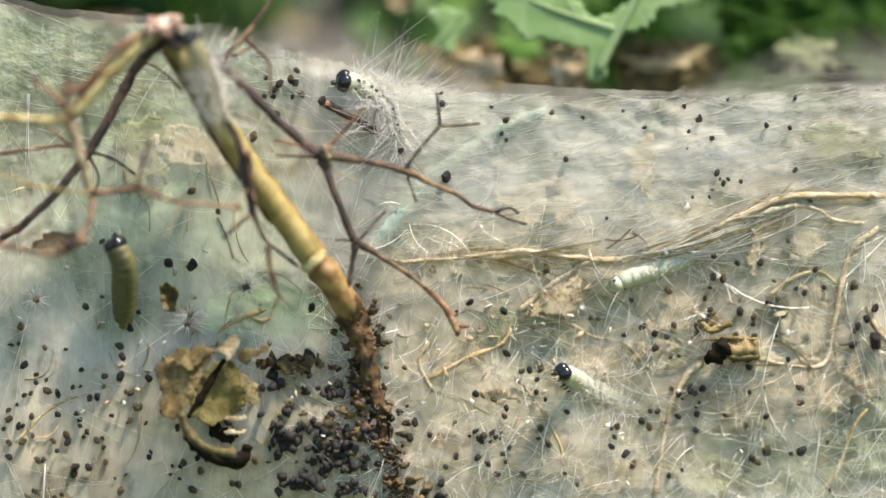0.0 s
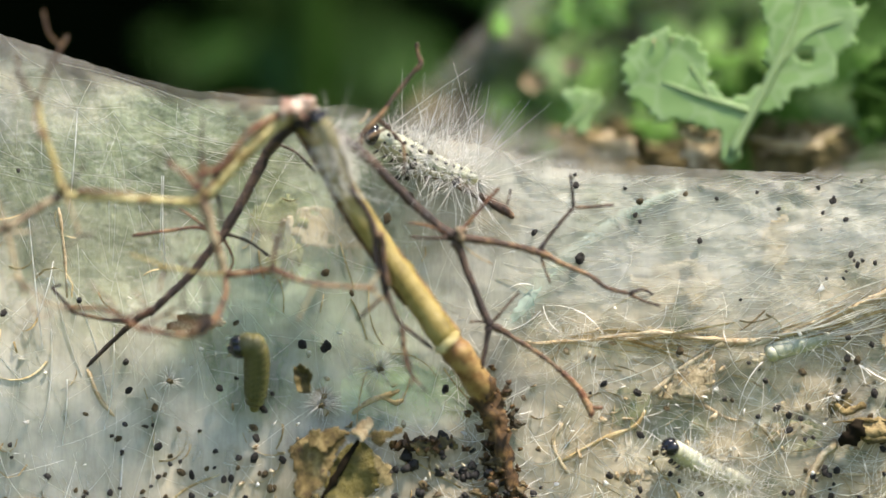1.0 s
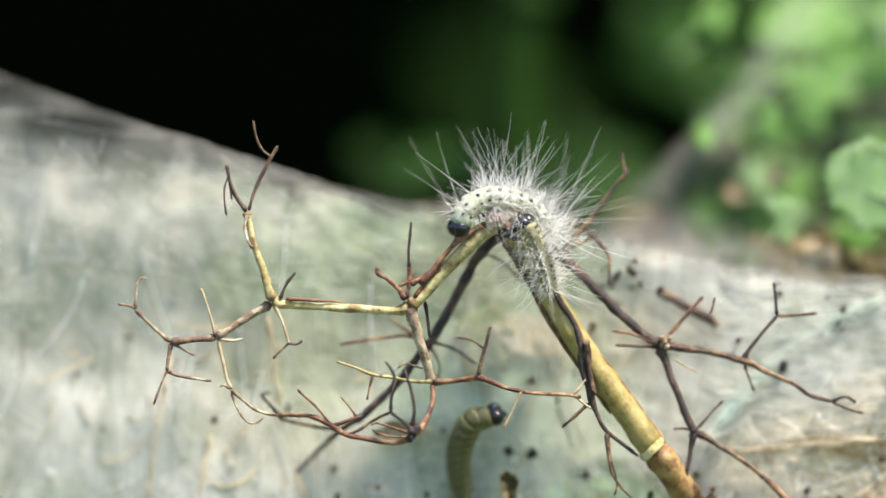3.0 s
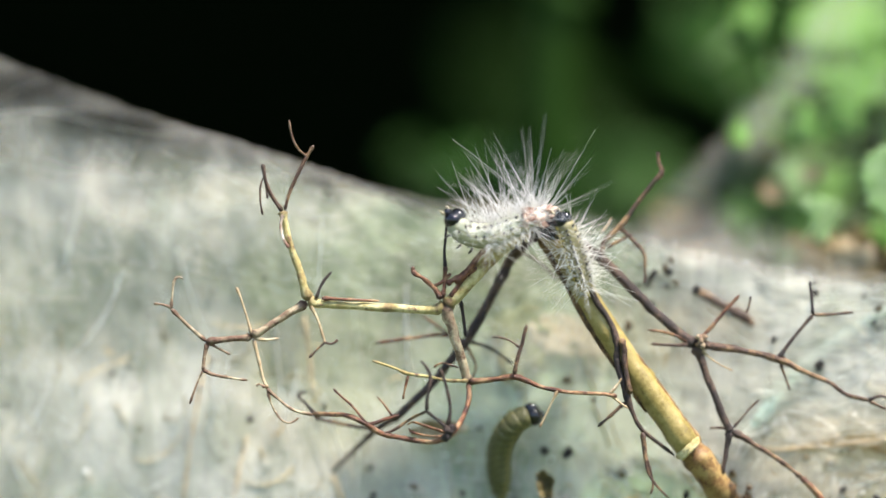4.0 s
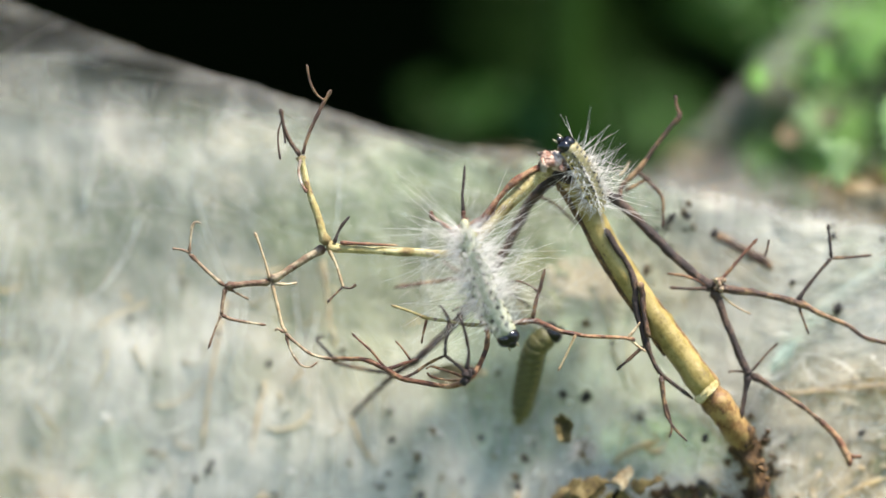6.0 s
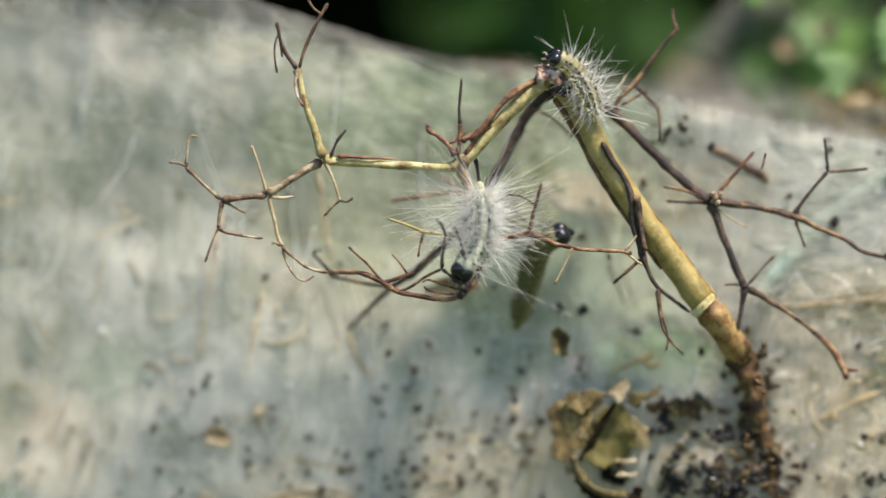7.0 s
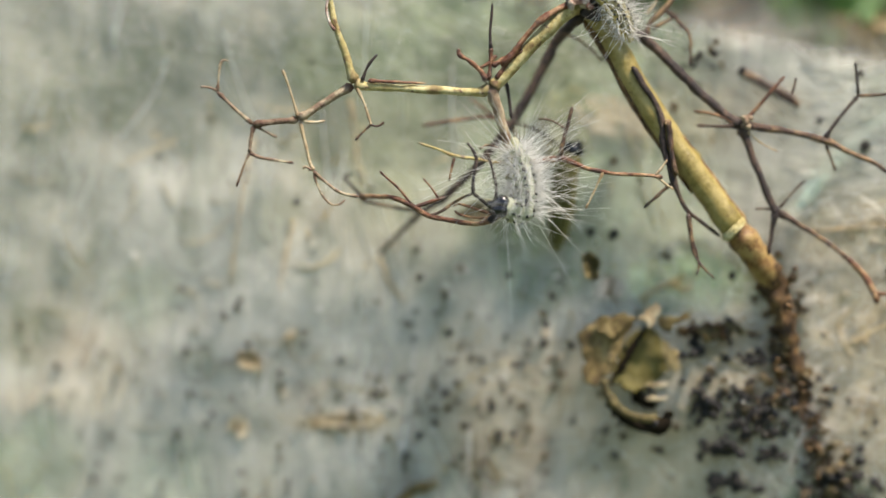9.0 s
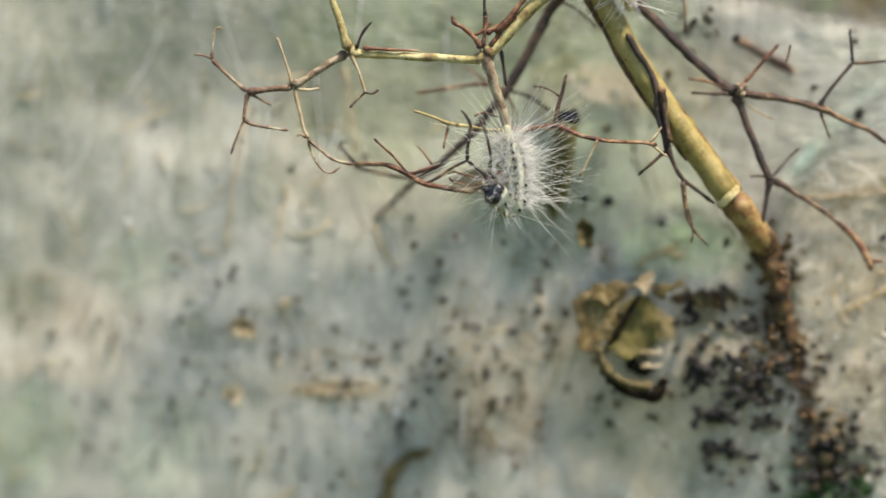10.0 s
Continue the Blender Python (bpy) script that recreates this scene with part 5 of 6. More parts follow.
# ---- leaves behind ----
def big_leaf(name, label, mat, at, size, turn, tilt, seed, holes=0.34, lobes=5, n=46):
    """A toothed, insect-eaten leaf blade with a raised midrib and side veins."""
    thing = empty(name, at, label, "leaf", "leaves behind the tent")
    bm = bmesh.new()
    rot = Euler((radians(tilt[0]), radians(turn), radians(tilt[1]))).to_matrix()
    grid = {}

    def surface(x, y):
        z = 0.10 * x * x + 0.05 * math.sin(y * 3 + seed) + 0.03 * noise.noise(Vector((x * 3, y * 3, seed)))
        return rot @ (Vector((x * 0.62, z, y)) * size)

    for i in range(n + 1):
        for j in range(n + 1):
            x, y = 2 * i / n - 1, 2 * j / n - 1
            ang = math.atan2(y, x)
            edge = 0.82 + 0.13 * math.cos(lobes * ang + seed) + 0.05 * math.sin(19 * ang) + 0.10 * noise.noise(Vector((math.cos(ang) * 2, math.sin(ang) * 2, seed)))
            if math.hypot(x, y) > edge or (holes and abs(x) > 0.06 and noise.noise(Vector((x * 2.2, y * 2.2, seed + 5))) > holes):
                continue
            grid[i, j] = surface(x, y)
    vs = {k: bm.verts.new(p) for k, p in grid.items()}
    bk = {k: bm.verts.new(p + rot @ Vector((0, 0.0004, 0))) for k, p in grid.items()}
    border = {}
    for i in range(n):
        for j in range(n):
            q = ((i, j), (i + 1, j), (i + 1, j + 1), (i, j + 1))
            if all(k in grid for k in q):
                bm.faces.new([vs[k] for k in q])
                bm.faces.new([bk[k] for k in reversed(q)])
                for a, b in zip(q, q[1:] + q[:1]):
                    border[a, b] = 1
    for a, b in border:
        if (b, a) not in border:
            bm.faces.new((vs[b], vs[a], bk[a], bk[b]))
    for vtx in [w for w in bm.verts if not w.link_faces]:
        bm.verts.remove(vtx)
    part("blade", bm, mat, thing)
    bm = bmesh.new()
    ys = [-0.95 + 0.1 * k for k in range(19)]
    tube(bm, [surface(0, y) - rot @ Vector((0, 0.0006, 0)) for y in ys], [size * 0.018 * (1.1 - 0.45 * (y + 1)) for y in ys], 6)
    part("midrib", bm, M_LEAF_RIB, thing)
    return thing


def eaten_leaf(label, mat, keep, cut, d, wave, seed, ribs):
    """A leaf blade given as rounded lobes with rounded bites taken out, toothed along its edge; ribs are raised veins."""
    us = [k[0] - k[2] for k in keep] + [k[0] + k[2] for k in keep]
    vs = [k[1] - k[3] for k in keep] + [k[1] + k[3] for k in keep]
    u0, u1, v0, v1 = min(us) - 30, max(us) + 30, min(vs) - 30, max(vs) + 30
    cu, cv = (u0 + u1) / 2, (v0 + v1) / 2
    thing = empty("leaf", spot(cu, cv, d), label, "leaf", "leaves behind the tent")
    o = thing.matrix_world.translation

    def depth(u, v):
        return d + wave * noise.noise(Vector((u * 0.006, v * 0.006, seed))) + 0.3 * wave * noise.noise(Vector((u * 0.02, v * 0.02, seed)))

    def inside(u, v):
        jag = 0.24 * noise.noise(Vector((u * 0.03, v * 0.03, seed))) + 0.12 * noise.noise(Vector((u * 0.1, v * 0.1, seed)))
        if all(((u - a) / p) ** 2 + ((v - b) / q) ** 2 > 1 + 2 * jag for a, b, p, q in keep):
            return False
        return all(((u - a) / p) ** 2 + ((v - b) / q) ** 2 > 1 + 2 * jag for a, b, p, q in cut)

    step, bm, front, rear, border = 6, bmesh.new(), {}, {}, {}
    for i in range(int((u1 - u0) / step)):
        for j in range(int((v1 - v0) / step)):
            u, v = u0 + i * step, v0 + j * step
            if inside(u, v):
                p = spot(u, v, depth(u, v)) - o
                front[i, j], rear[i, j] = bm.verts.new(p), bm.verts.new(p + Vector((0, 0.0004, 0)))
    for i, j in list(front):
        q = ((i, j), (i + 1, j), (i + 1, j + 1), (i, j + 1))
        if all(k in front for k in q):
            bm.faces.new([front[k] for k in q])
            bm.faces.new([rear[k] for k in reversed(q)])
            for a, b in zip(q, q[1:] + q[:1]):
                border[a, b] = 1
    for a, b in border:
        if (b, a) not in border:
            bm.faces.new((front[b], front[a], rear[a], rear[b]))
    for w in [x for x in bm.verts if not x.link_faces]:
        bm.verts.remove(w)
    part("blade", bm, mat, thing)
    for r in ribs or (((cu - 0.25 * (u1 - u0), cv + 0.25 * (v1 - v0), 4), (cu, cv, 4), (cu + 0.2 * (u1 - u0), cv - 0.25 * (v1 - v0), 3)),):
        sprig("leaf_vein", M_LEAF_RIB, thing, 0, *[(u, v, w, depth(u, v) - 0.1) for u, v, w in r], rough=0.1)


eaten_leaf("sunlit green leaf eaten into holes by the caterpillars", M_LEAF_NEAR,
           ((1890, 180, 112, 150), (1650, 292, 86, 84), (1718, 345, 60, 46), (1780, 362, 56, 52), (1826, 300, 50, 66), (1765, 415, 24, 34), (1940, 60, 150, 90)),
           ((1772, 238, 50, 84), (1752, 150, 70, 70), (1846, 404, 66, 52), (1900, 342, 34, 30), (1995, 285, 46, 46), (2012, 215, 30, 30), (1893, 252, 11, 10), (1690, 402, 40, 26), (1585, 352, 22, 22)), 15, 1.0, 3,
           (((1762, 430, 9), (1800, 352, 9), (1852, 250, 8), (1890, 142, 7), (1926, 22, 5)), ((1838, 280, 4), (1896, 216, 3), (1956, 190, 2)), ((1800, 352, 5), (1726, 330, 4), (1640, 300, 2)), ((1726, 330, 3), (1690, 270, 2))))
eaten_leaf("small sunlit green leaf tip", M_LEAF_NEAR, ((1506, 340, 36, 22), (1500, 366, 20, 30), (1489, 327, 30, 18)), ((1544, 371, 16, 14),), 19, 1, 5, ())
eaten_leaf("sunlit green leaf seen soft behind the eaten one", M_LEAF, ((1531, 170, 60, 46), (1560, 120, 80, 50), (1500, 214, 26, 30), (1640, 60, 90, 60)), ((1600, 173, 30, 24),), 34, 2, 8, ())
eaten_leaf("bright green leaf behind the tent", M_LEAF, ((1478, 92, 76, 70), (1440, 170, 50, 46), (1530, 10, 90, 70), (1476, 250, 34, 26)), ((1500, 170, 34, 26), (1440, 60, 30, 24), (1520, 80, 20, 16)), 40, 2, 15, ())
eaten_leaf("green leaf behind the tent, coloured dim for shade", M_LEAF_SHADE, ((1296, 22, 30, 44), (1322, 70, 22, 26), (1390, -20, 50, 40)), (), 58, 2, 18, ())
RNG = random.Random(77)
for u, v, d, s, mt in ((1640, -60, 95, 0.020, M_LEAF), (1330, 60, 120, 0.014, M_LEAF_SHADE), (1750, 120, 110, 0.03, M_LEAF_SHADE), (1440, 190, 80, 0.012, M_LEAF_SHADE), (1370, 330, 60, 0.010, M_LEAF_SHADE),
                        (1010, 160, 230, 0.018, M_SHOOT_FAR), (960, 278, 80, 0.008, M_LEAF_SHADE), (1060, 282, 90, 0.009, M_LEAF_SHADE), (860, 265, 75, 0.007, M_LEAF_SHADE), (780, 262, 90, 0.007, M_SHOOT), (1120, 295, 130, 0.010, M_LEAF_SHADE), (1220, 290, 110, 0.008, M_LEAF_SHADE),
                       (1900, 0, 90, 0.026, M_LEAF_SHADE), (2100, 150, 100, 0.03, M_LEAF_SHADE), (2250, 60, 110, 0.03, M_LEAF_SHADE), (1500, 380, 60, 0.012, M_LEAF_SHADE), (1700, 380, 70, 0.02, M_LEAF_SHADE), (2000, 380, 70, 0.02, M_LEAF_SHADE)):
    big_leaf("leaf", "sunlit green leaf behind the tent" if mt is M_LEAF else "green leaf behind the tent, coloured dark for shade", mt, spot(u, v, d), s, RNG.uniform(-60, 60), (RNG.uniform(-35, 25), RNG.uniform(-30, 30)), RNG.uniform(0, 20), 0.45)
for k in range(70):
    mt = (M_LEAF_NEAR, M_LEAF_SHADE, M_LEAF, M_LEAF)[k % 4]
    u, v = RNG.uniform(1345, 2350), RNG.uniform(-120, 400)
    big_leaf("leaf", "small green leaf behind the tent, coloured dark for shade" if mt is M_LEAF_SHADE else "small sunlit green leaf behind the tent", mt, spot(u, v, RNG.uniform(24, 60)), RNG.uniform(0.003, 0.007), RNG.uniform(-80, 80),
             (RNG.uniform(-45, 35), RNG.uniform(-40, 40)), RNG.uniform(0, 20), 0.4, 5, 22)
def far_veil():
    """A second skin of silk stretched behind the tent, thick along its slanting edge and thin beyond it."""
    line = glide([(1205, 318), (1269, 252), (1325, 200), (1392, 118), (1464, 0), (1530, -130)], 12)
    rng_w = [k / 16 for k in range(17)]
    verts, faces, cols = [], [], []
    for i, (u, v) in enumerate(line):
        for w in rng_w:
            uu, vv = u + 10 * noise.noise(Vector((i * 0.13, 2, 0))) + 420 * w, v + 90 * w
            verts.append(tuple(spot(uu, vv, 31 + 3 * noise.noise(Vector((uu * 0.01, vv * 0.01, 5))))))
            cols.extend((min(1.0, 6 * w + 0.5) * (0.10 + 0.62 * math.exp(-((w - 0.08) / 0.08) ** 2)), 0.0, 0.35, 1.0))
    n = len(rng_w)
    for i in range(len(line) - 1):
        for j in range(n - 1):
            a = i * n + j
            faces.append((a, a + 1, a + n + 1, a + n))
    me = bpy.data.meshes.new("far_veil")
    me.from_pydata(verts, [], faces)
    me.color_attributes.new("under", "FLOAT_COLOR", "POINT").data.foreach_set("color", cols)
    me.materials.append(M_VEIL)
    for p in me.polygons:
        p.use_smooth = True
    tagged(new("silk_veil", me), "thin grey silk sheet slanting across the leaves behind", "web", kind="structure")


far_veil()
# the shoot's shade is in its dark colour
shoot = empty("green_shoot", Vector((spot(1062, 60, 75).x, 0.075, 0.0)), "upright green shoot behind the tent, coloured dark for shade", "shoot")
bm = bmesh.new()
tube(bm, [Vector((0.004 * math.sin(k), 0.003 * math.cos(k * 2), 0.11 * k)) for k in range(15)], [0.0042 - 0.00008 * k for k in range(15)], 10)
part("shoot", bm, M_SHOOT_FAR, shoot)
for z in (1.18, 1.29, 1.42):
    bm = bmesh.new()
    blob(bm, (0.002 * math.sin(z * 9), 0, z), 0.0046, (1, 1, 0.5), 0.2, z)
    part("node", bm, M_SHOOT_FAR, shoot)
# dry matter behind the rim
for u, v, w, h, d, s in ((1245, 345, 110, 80, 60, 51), (1417, 300, 60, 44, 30, 52), (1330, 420, 180, 50, 45, 53), (1900, 396, 110, 46, 26, 56), (1832, 392, 110, 44, 21, 57), (910, 335, 150, 26, 34, 58),
                         (2112, 405, 90, 40, 30, 59), (1484, 272, 50, 36, 30, 71), (1600, 424, 60, 40, 24, 73), (1640, 230, 40, 30, 16, 74)):
    scrap("dead_leaf", "blurred tan dead leaf behind the rim of the tent", M_CURL if s in (56, 57, 59, 73) else M_SCRAP, u, v, w, h, 0, d, 4, s, 0.6)
for k, (m, label, d, line) in enumerate((
        (M_SCRAP, "pale tan dead leaf below the eaten leaf", 18, [(1664, 384), (1690, 366), (1726, 368), (1752, 402), (1744, 444), (1690, 452), (1668, 424)]),
        (M_SCRAP, "pale tan dead leaf below the eaten leaf", 21, [(1500, 402), (1546, 384), (1600, 400), (1606, 440), (1520, 446)]),
        (M_CURL, "dark brown withered leaf behind the rim of the tent", 27, [(1440, 380), (1560, 360), (1700, 380), (1770, 400), (1770, 480), (1440, 480)]),
        (M_CURL, "dark brown withered leaf behind the rim of the tent", 22, [(1776, 400), (1830, 356), (1900, 366), (1980, 372), (2010, 410), (1960, 470), (1790, 474)]),
        (M_SCRAP, "pale tan dead leaf below the eaten leaf", 20, [(1812, 404), (1860, 386), (1920, 392), (1944, 416), (1880, 434), (1820, 432)]),
        (M_SHOOT, "green leaf behind the silk, coloured dark for shade", 20, [(1960, 300), (2020, 240), (2120, 260), (2200, 330), (2180, 420), (2080, 440), (1990, 400)]),
        (M_SHOOT, "green leaf behind the silk, coloured dark for shade", 24, [(2120, 300), (2200, 200), (2320, 260), (2340, 420), (2240, 460), (2160, 400)]),
        (M_OLIVE, "dull green withered leaf behind the silk", 19, [(2060, 380), (2110, 350), (2180, 372), (2190, 420), (2110, 432)]))):
    u, v = sum(p[0] for p in line) / len(line), sum(p[1] for p in line) / len(line)
    thing = empty("leaf", spot(u, v, d), label, "leaf", "leaves behind the tent")
    blade = shard("blade", m, line, d, 1.5, 140 + k, (0, 0), 6, 4.0, 22.0, thing.matrix_world.translation)
    blade.matrix_world = Matrix.Identity(4)
    blade.parent = thing
    a, b = line[0], line[len(line) // 2]
    sprig("midrib", M_VEIN if m in (M_SCRAP, M_CURL) else m, thing, d - 1.6, (a[0] * 0.8 + u * 0.2, a[1] * 0.8 + v * 0.2, 4), (u, v, 4), (b[0] * 0.8 + u * 0.2, b[1] * 0.8 + v * 0.2, 2), rough=0.4)
eaten_leaf("dark green leaf showing through the frass heap", M_LEAF_SHADE, ((1468, 1273, 55, 30), (1418, 1306, 50, 30)), ((1478, 1236, 40, 20),), on_tent(1458, 1261, 0.2), 0.6, 21, ())


# ---- caterpillars ----
def hair_tuft(rng, r, count, longest, reach=(-0.9, 0.9), side=1.0):
    """Stiff hairs standing out of the warts of one segment; z is the back, x the way the animal goes."""
    verts, faces = [], []
    tufts = [(th, rng.uniform(-0.25, 0.25)) for th in (-1.9, -1.35, -0.85, -0.34, 0.34, 0.85, 1.35, 1.9)]
    for k in range(count):
        th0, x0 = tufts[k % len(tufts)]
        th = th0 + rng.gauss(0, 0.32)
        lean = min(max(rng.gauss(0.5 * (reach[0] + reach[1]), 0.36 * (reach[1] - reach[0])), reach[0] * 1.2), reach[1] * 1.2)
        way = Vector((lean * 0.9, math.sin(th), math.cos(th))).normalized()
        root = Vector((x0 * r, math.sin(th0) * r * 0.9, math.cos(th0) * r * 0.9))
        ln = longest * (rng.uniform(0.09, 0.27) if rng.random() < 0.84 else rng.uniform(0.45, 1.0))
        bend = Vector((rng.uniform(-1, 1), rng.uniform(-1, 1), rng.uniform(-1.2, 0.3))) * ln * 0.06
        a = way.orthogonal().normalized()
        b = way.cross(a)
        base = len(verts)
        for s in (0.0, 0.45, 0.8, 1.0):
            p = root + way * ln * s + bend * s * s
            w = 0.52 * G * (1 - 0.7 * s)
            for q in range(3):
                c = 2 * math.pi * q / 3
                verts.append(tuple(p + (a * math.cos(c) + b * math.sin(c)) * w))
        for i in range(3):
            for q in range(3):
                c = base + 3 * i
                faces.append((c + q, c + (q + 1) % 3, c + 3 + (q + 1) % 3, c + 3 + q))
    me = bpy.data.meshes.new("hair_tuft")
    me.from_pydata(verts, [], faces)
    me.materials.append(M_HAIR)
    return me


def segment_mesh(r, long, mat, seed):
    bm = bmesh.new()
    made = bmesh.ops.create_uvsphere(bm, u_segments=20, v_segments=12, radius=1.0)["verts"]
    for v in made:
        q = Vector((v.co.z, v.co.x, v.co.y))
        fold = 1 + 0.06 * noise.noise(q * 2.2 + Vector((seed, 0, 0)))
        ring = math.hypot(q.y, q.z)
        full = fold * math.sqrt(max(0.0, 1 - q.x ** 4)) / ring if ring > 1e-4 else 0.0
        v.co = Vector((q.x * long, q.y * r * full, q.z * r * full * (0.92 if q.z < 0 else 1.0)))
    me = bpy.data.meshes.new("segment")
    bm.to_mesh(me)
    bm.free()
    me.materials.append(mat)
    for p in me.polygons:
        p.use_smooth = True
    return me


def caterpillar(label, seed, body, width, spacing, hairs, longest, spots=M_SPOT, segments=12, legs=True, skull=0.5, face=None):
    """Head and rigid body segments, each with warts, hairs and legs of its own. Widths and spacing in grid units."""
    rng = random.Random(seed)
    thing = empty("caterpillar", (0, 0, HIGH), label, "caterpillar", "webworm caterpillars")
    pieces = []
    bm = bmesh.new()
    hr = width * skull * G
    for s in (-1, 1):
        blob(bm, (hr * 0.05, s * hr * 0.30, 0), hr * 0.86, (0.85, 0.85, 1.0), 0.04, seed + s, 3)
    blob(bm, (hr * 0.72, 0, -hr * 0.55), hr * 0.36, (1, 1.1, 0.7), 0.1, seed, 2)
    head = part("head", bm, face or M_HEAD, thing, "pale head" if face else "glossy black head")
    bm = bmesh.new()
    for s in (-1, 1):
        tube(bm, [Vector((hr * 0.7, s * hr * 0.35, -hr * 0.6)), Vector((hr * 1.0, s * hr * 0.42, -hr * 0.85)), Vector((hr * 1.15, s * hr * 0.4, -hr * 1.05))], [hr * 0.12, hr * 0.09, hr * 0.04], 6)
    part("mouthparts", bm, M_LEG, head, "pale mouthparts")
    pieces.append(head)
    bm = bmesh.new()
    blob(bm, (0, 0, 0), 1.0, (1, 1, 1), 0.2, seed, 1)
    wart = bpy.data.meshes.new("wart")
    bm.to_mesh(wart)
    bm.free()
    wart.materials.append(spots or M_SPOT)
    for k in range(segments):
        s = (k + 0.5) / segments
        r = width * 0.5 * G * (0.80 + 0.35 * math.sin(math.pi * min(1, 0.18 + s * 0.78))) * (0.5 if k == segments - 1 else 0.9 if k == segments - 2 else 1)
        seg = new("segment", segment_mesh(r, spacing * 1.05 * G, body, seed + k))
        seg.parent = thing
        for th in () if spots is None else (-1.25, -0.46, 0.46, 1.25) if hairs > 33 else (-0.5, 0.5):
            w = new("wart", wart)
            w.parent = seg
            w.matrix_basis = Matrix.LocRotScale(Vector((rng.uniform(-0.1, 0.1) * r, math.sin(th) * r * 0.97, math.cos(th) * r * 0.97)), None, Vector((1, 1, 1)) * r * (0.18 if abs(th) < 0.6 else 0.15))
        if hairs:
            tuft = new("hair_tuft", hair_tuft(rng, r, hairs if 2 < k < segments - 1 else int(hairs * (0.2 if k < 3 else 1.2)), longest * (0.8 + 0.4 * abs(2 * s - 1)) * G, (-0.7, 1.1) if k < 2 else (-1.2, 0.5) if k > segments - 3 else (-0.8, 0.8)))
            tuft.parent = seg
            tagged(tuft, "long stiff white hairs")
        if legs and (k < 3 or k in (5, 6, 7, 8, segments - 1)):
            for sd in (-1, 1):
                bm = bmesh.new()
                thick = r * (0.13 if k < 3 else 0.24)
                tube(bm, [Vector((0, sd * r * 0.5, -r * 0.7)), Vector((r * 0.1, sd * r * 0.62, -r * 1.05)), Vector((r * 0.25, sd * r * 0.55, -r * 1.32))], [thick, thick * 0.8, thick * (0.3 if k < 3 else 0.85)], 7)
                part("leg", bm, M_DLEG if k < 3 else M_LEG, seg)
        pieces.append(seg)
    return thing, pieces


LINES = {}


def at_time(animal, t, back, *pts):
    """The animal's line at a time, head first, in grid points (u, v, depth); back: where its back faces (right, away, up)."""
    LINES.setdefault(animal[0].name, []).append((t, Vector(back).normalized(), pts))


def crawl(animal):
    thing, pieces = animal
    rows, mids = {p.name: [] for p in pieces}, []
    for t, back, pts in LINES[thing.name]:
        line = [Vector(q) for q in glide([tuple(spot(*p)) for p in pts], 14)]
        dist = [0.0]
        for a, b in zip(line, line[1:]):
            dist.append(dist[-1] + (b - a).length)

        def along(x):
            x = min(max(x, 0), dist[-1])
            i = max(k for k in range(len(dist)) if dist[k] <= x + 1e-12)
            if i == len(dist) - 1:
                return line[-1]
            return line[i].lerp(line[i + 1], (x - dist[i]) / (dist[i + 1] - dist[i]))

        mid = along(dist[-1] * 0.5)
        mids.append((t, Matrix.Translation(mid)))
        n = len(pieces)
        for k, p in enumerate(pieces):
            x = dist[-1] * (0 if k == 0 else (k + 0.25) / (n - 0.5))
            way = (along(x - dist[-1] * 0.07) - along(x + dist[-1] * 0.07)).normalized()
            up = (back - way * back.dot(way)).normalized()
            m = Matrix((way, up.cross(way), up)).transposed().to_4x4()
            m.translation = along(x) - mid
            rows[p.name].append((t, m))
    walk(thing, mids)
    for p in pieces:
        walk(p, rows[p.name])


climber = caterpillar("whitish hairy caterpillar with black head climbing the stalk", 3, M_SKIN_A, 41, 21, 120, 170)
resting = caterpillar("hairy caterpillar with yellow side line on the stem", 8, M_SKIN_B, 34, 14, 64, 95)
hanging = caterpillar("olive brown caterpillar hanging head up below the twigs", 14, M_SKIN_C, 42, 15, 0, 26, None, legs=False, skull=0.5)
webbed = caterpillar("pale greenish caterpillar lying under the silk", 19, M_SKIN_D, 35, 17, 26, 44, None, face=M_SKIN_D)
feeding = caterpillar("white haired caterpillar facing out of the silk", 25, M_SKIN_D, 34, 13, 60, 95, None)

for t, back, pts in (
        (0.0, (0.3, -0.6, 0.7), ((1318, 443, 9.0), (1355, 458, 10.0), (1397, 497, 10.0), (1417, 563, 10.0))),
        (0.5, (0.2, -0.5, 0.8), ((1222, 426, 9.0), (1264, 447, 10.0), (1331, 471, 10.0), (1400, 489, 10.0))),
        (1.0, (0.2, -0.5, 0.8), ((1133, 395, 8.6), (1183, 419, 9.6), (1247, 452, 9.8), (1322, 474, 10.0))),
        (1.5, (0.3, -0.5, 0.8), ((1051, 324, 5), (1088, 356, 5.6), (1142, 401, 6.5), (1207, 444, 7.5))),
        (1.8, (0.3, -0.5, 0.8), ((1014, 306, 2.4), (1062, 333, 2.8), (1122, 378, 4), (1181, 427, 5))),
        (2.0, (0.3, -0.6, 0.7), ((996, 314, 0.5), (1031, 302, 1), (1093, 346, 2), (1148, 411, 3))),
        (2.2, (0.2, -0.5, 0.8), ((957, 308, 0), (993, 296, 0), (1066, 323, 2), (1139, 399, 3)))):
    at_time(climber, t, back, *pts)
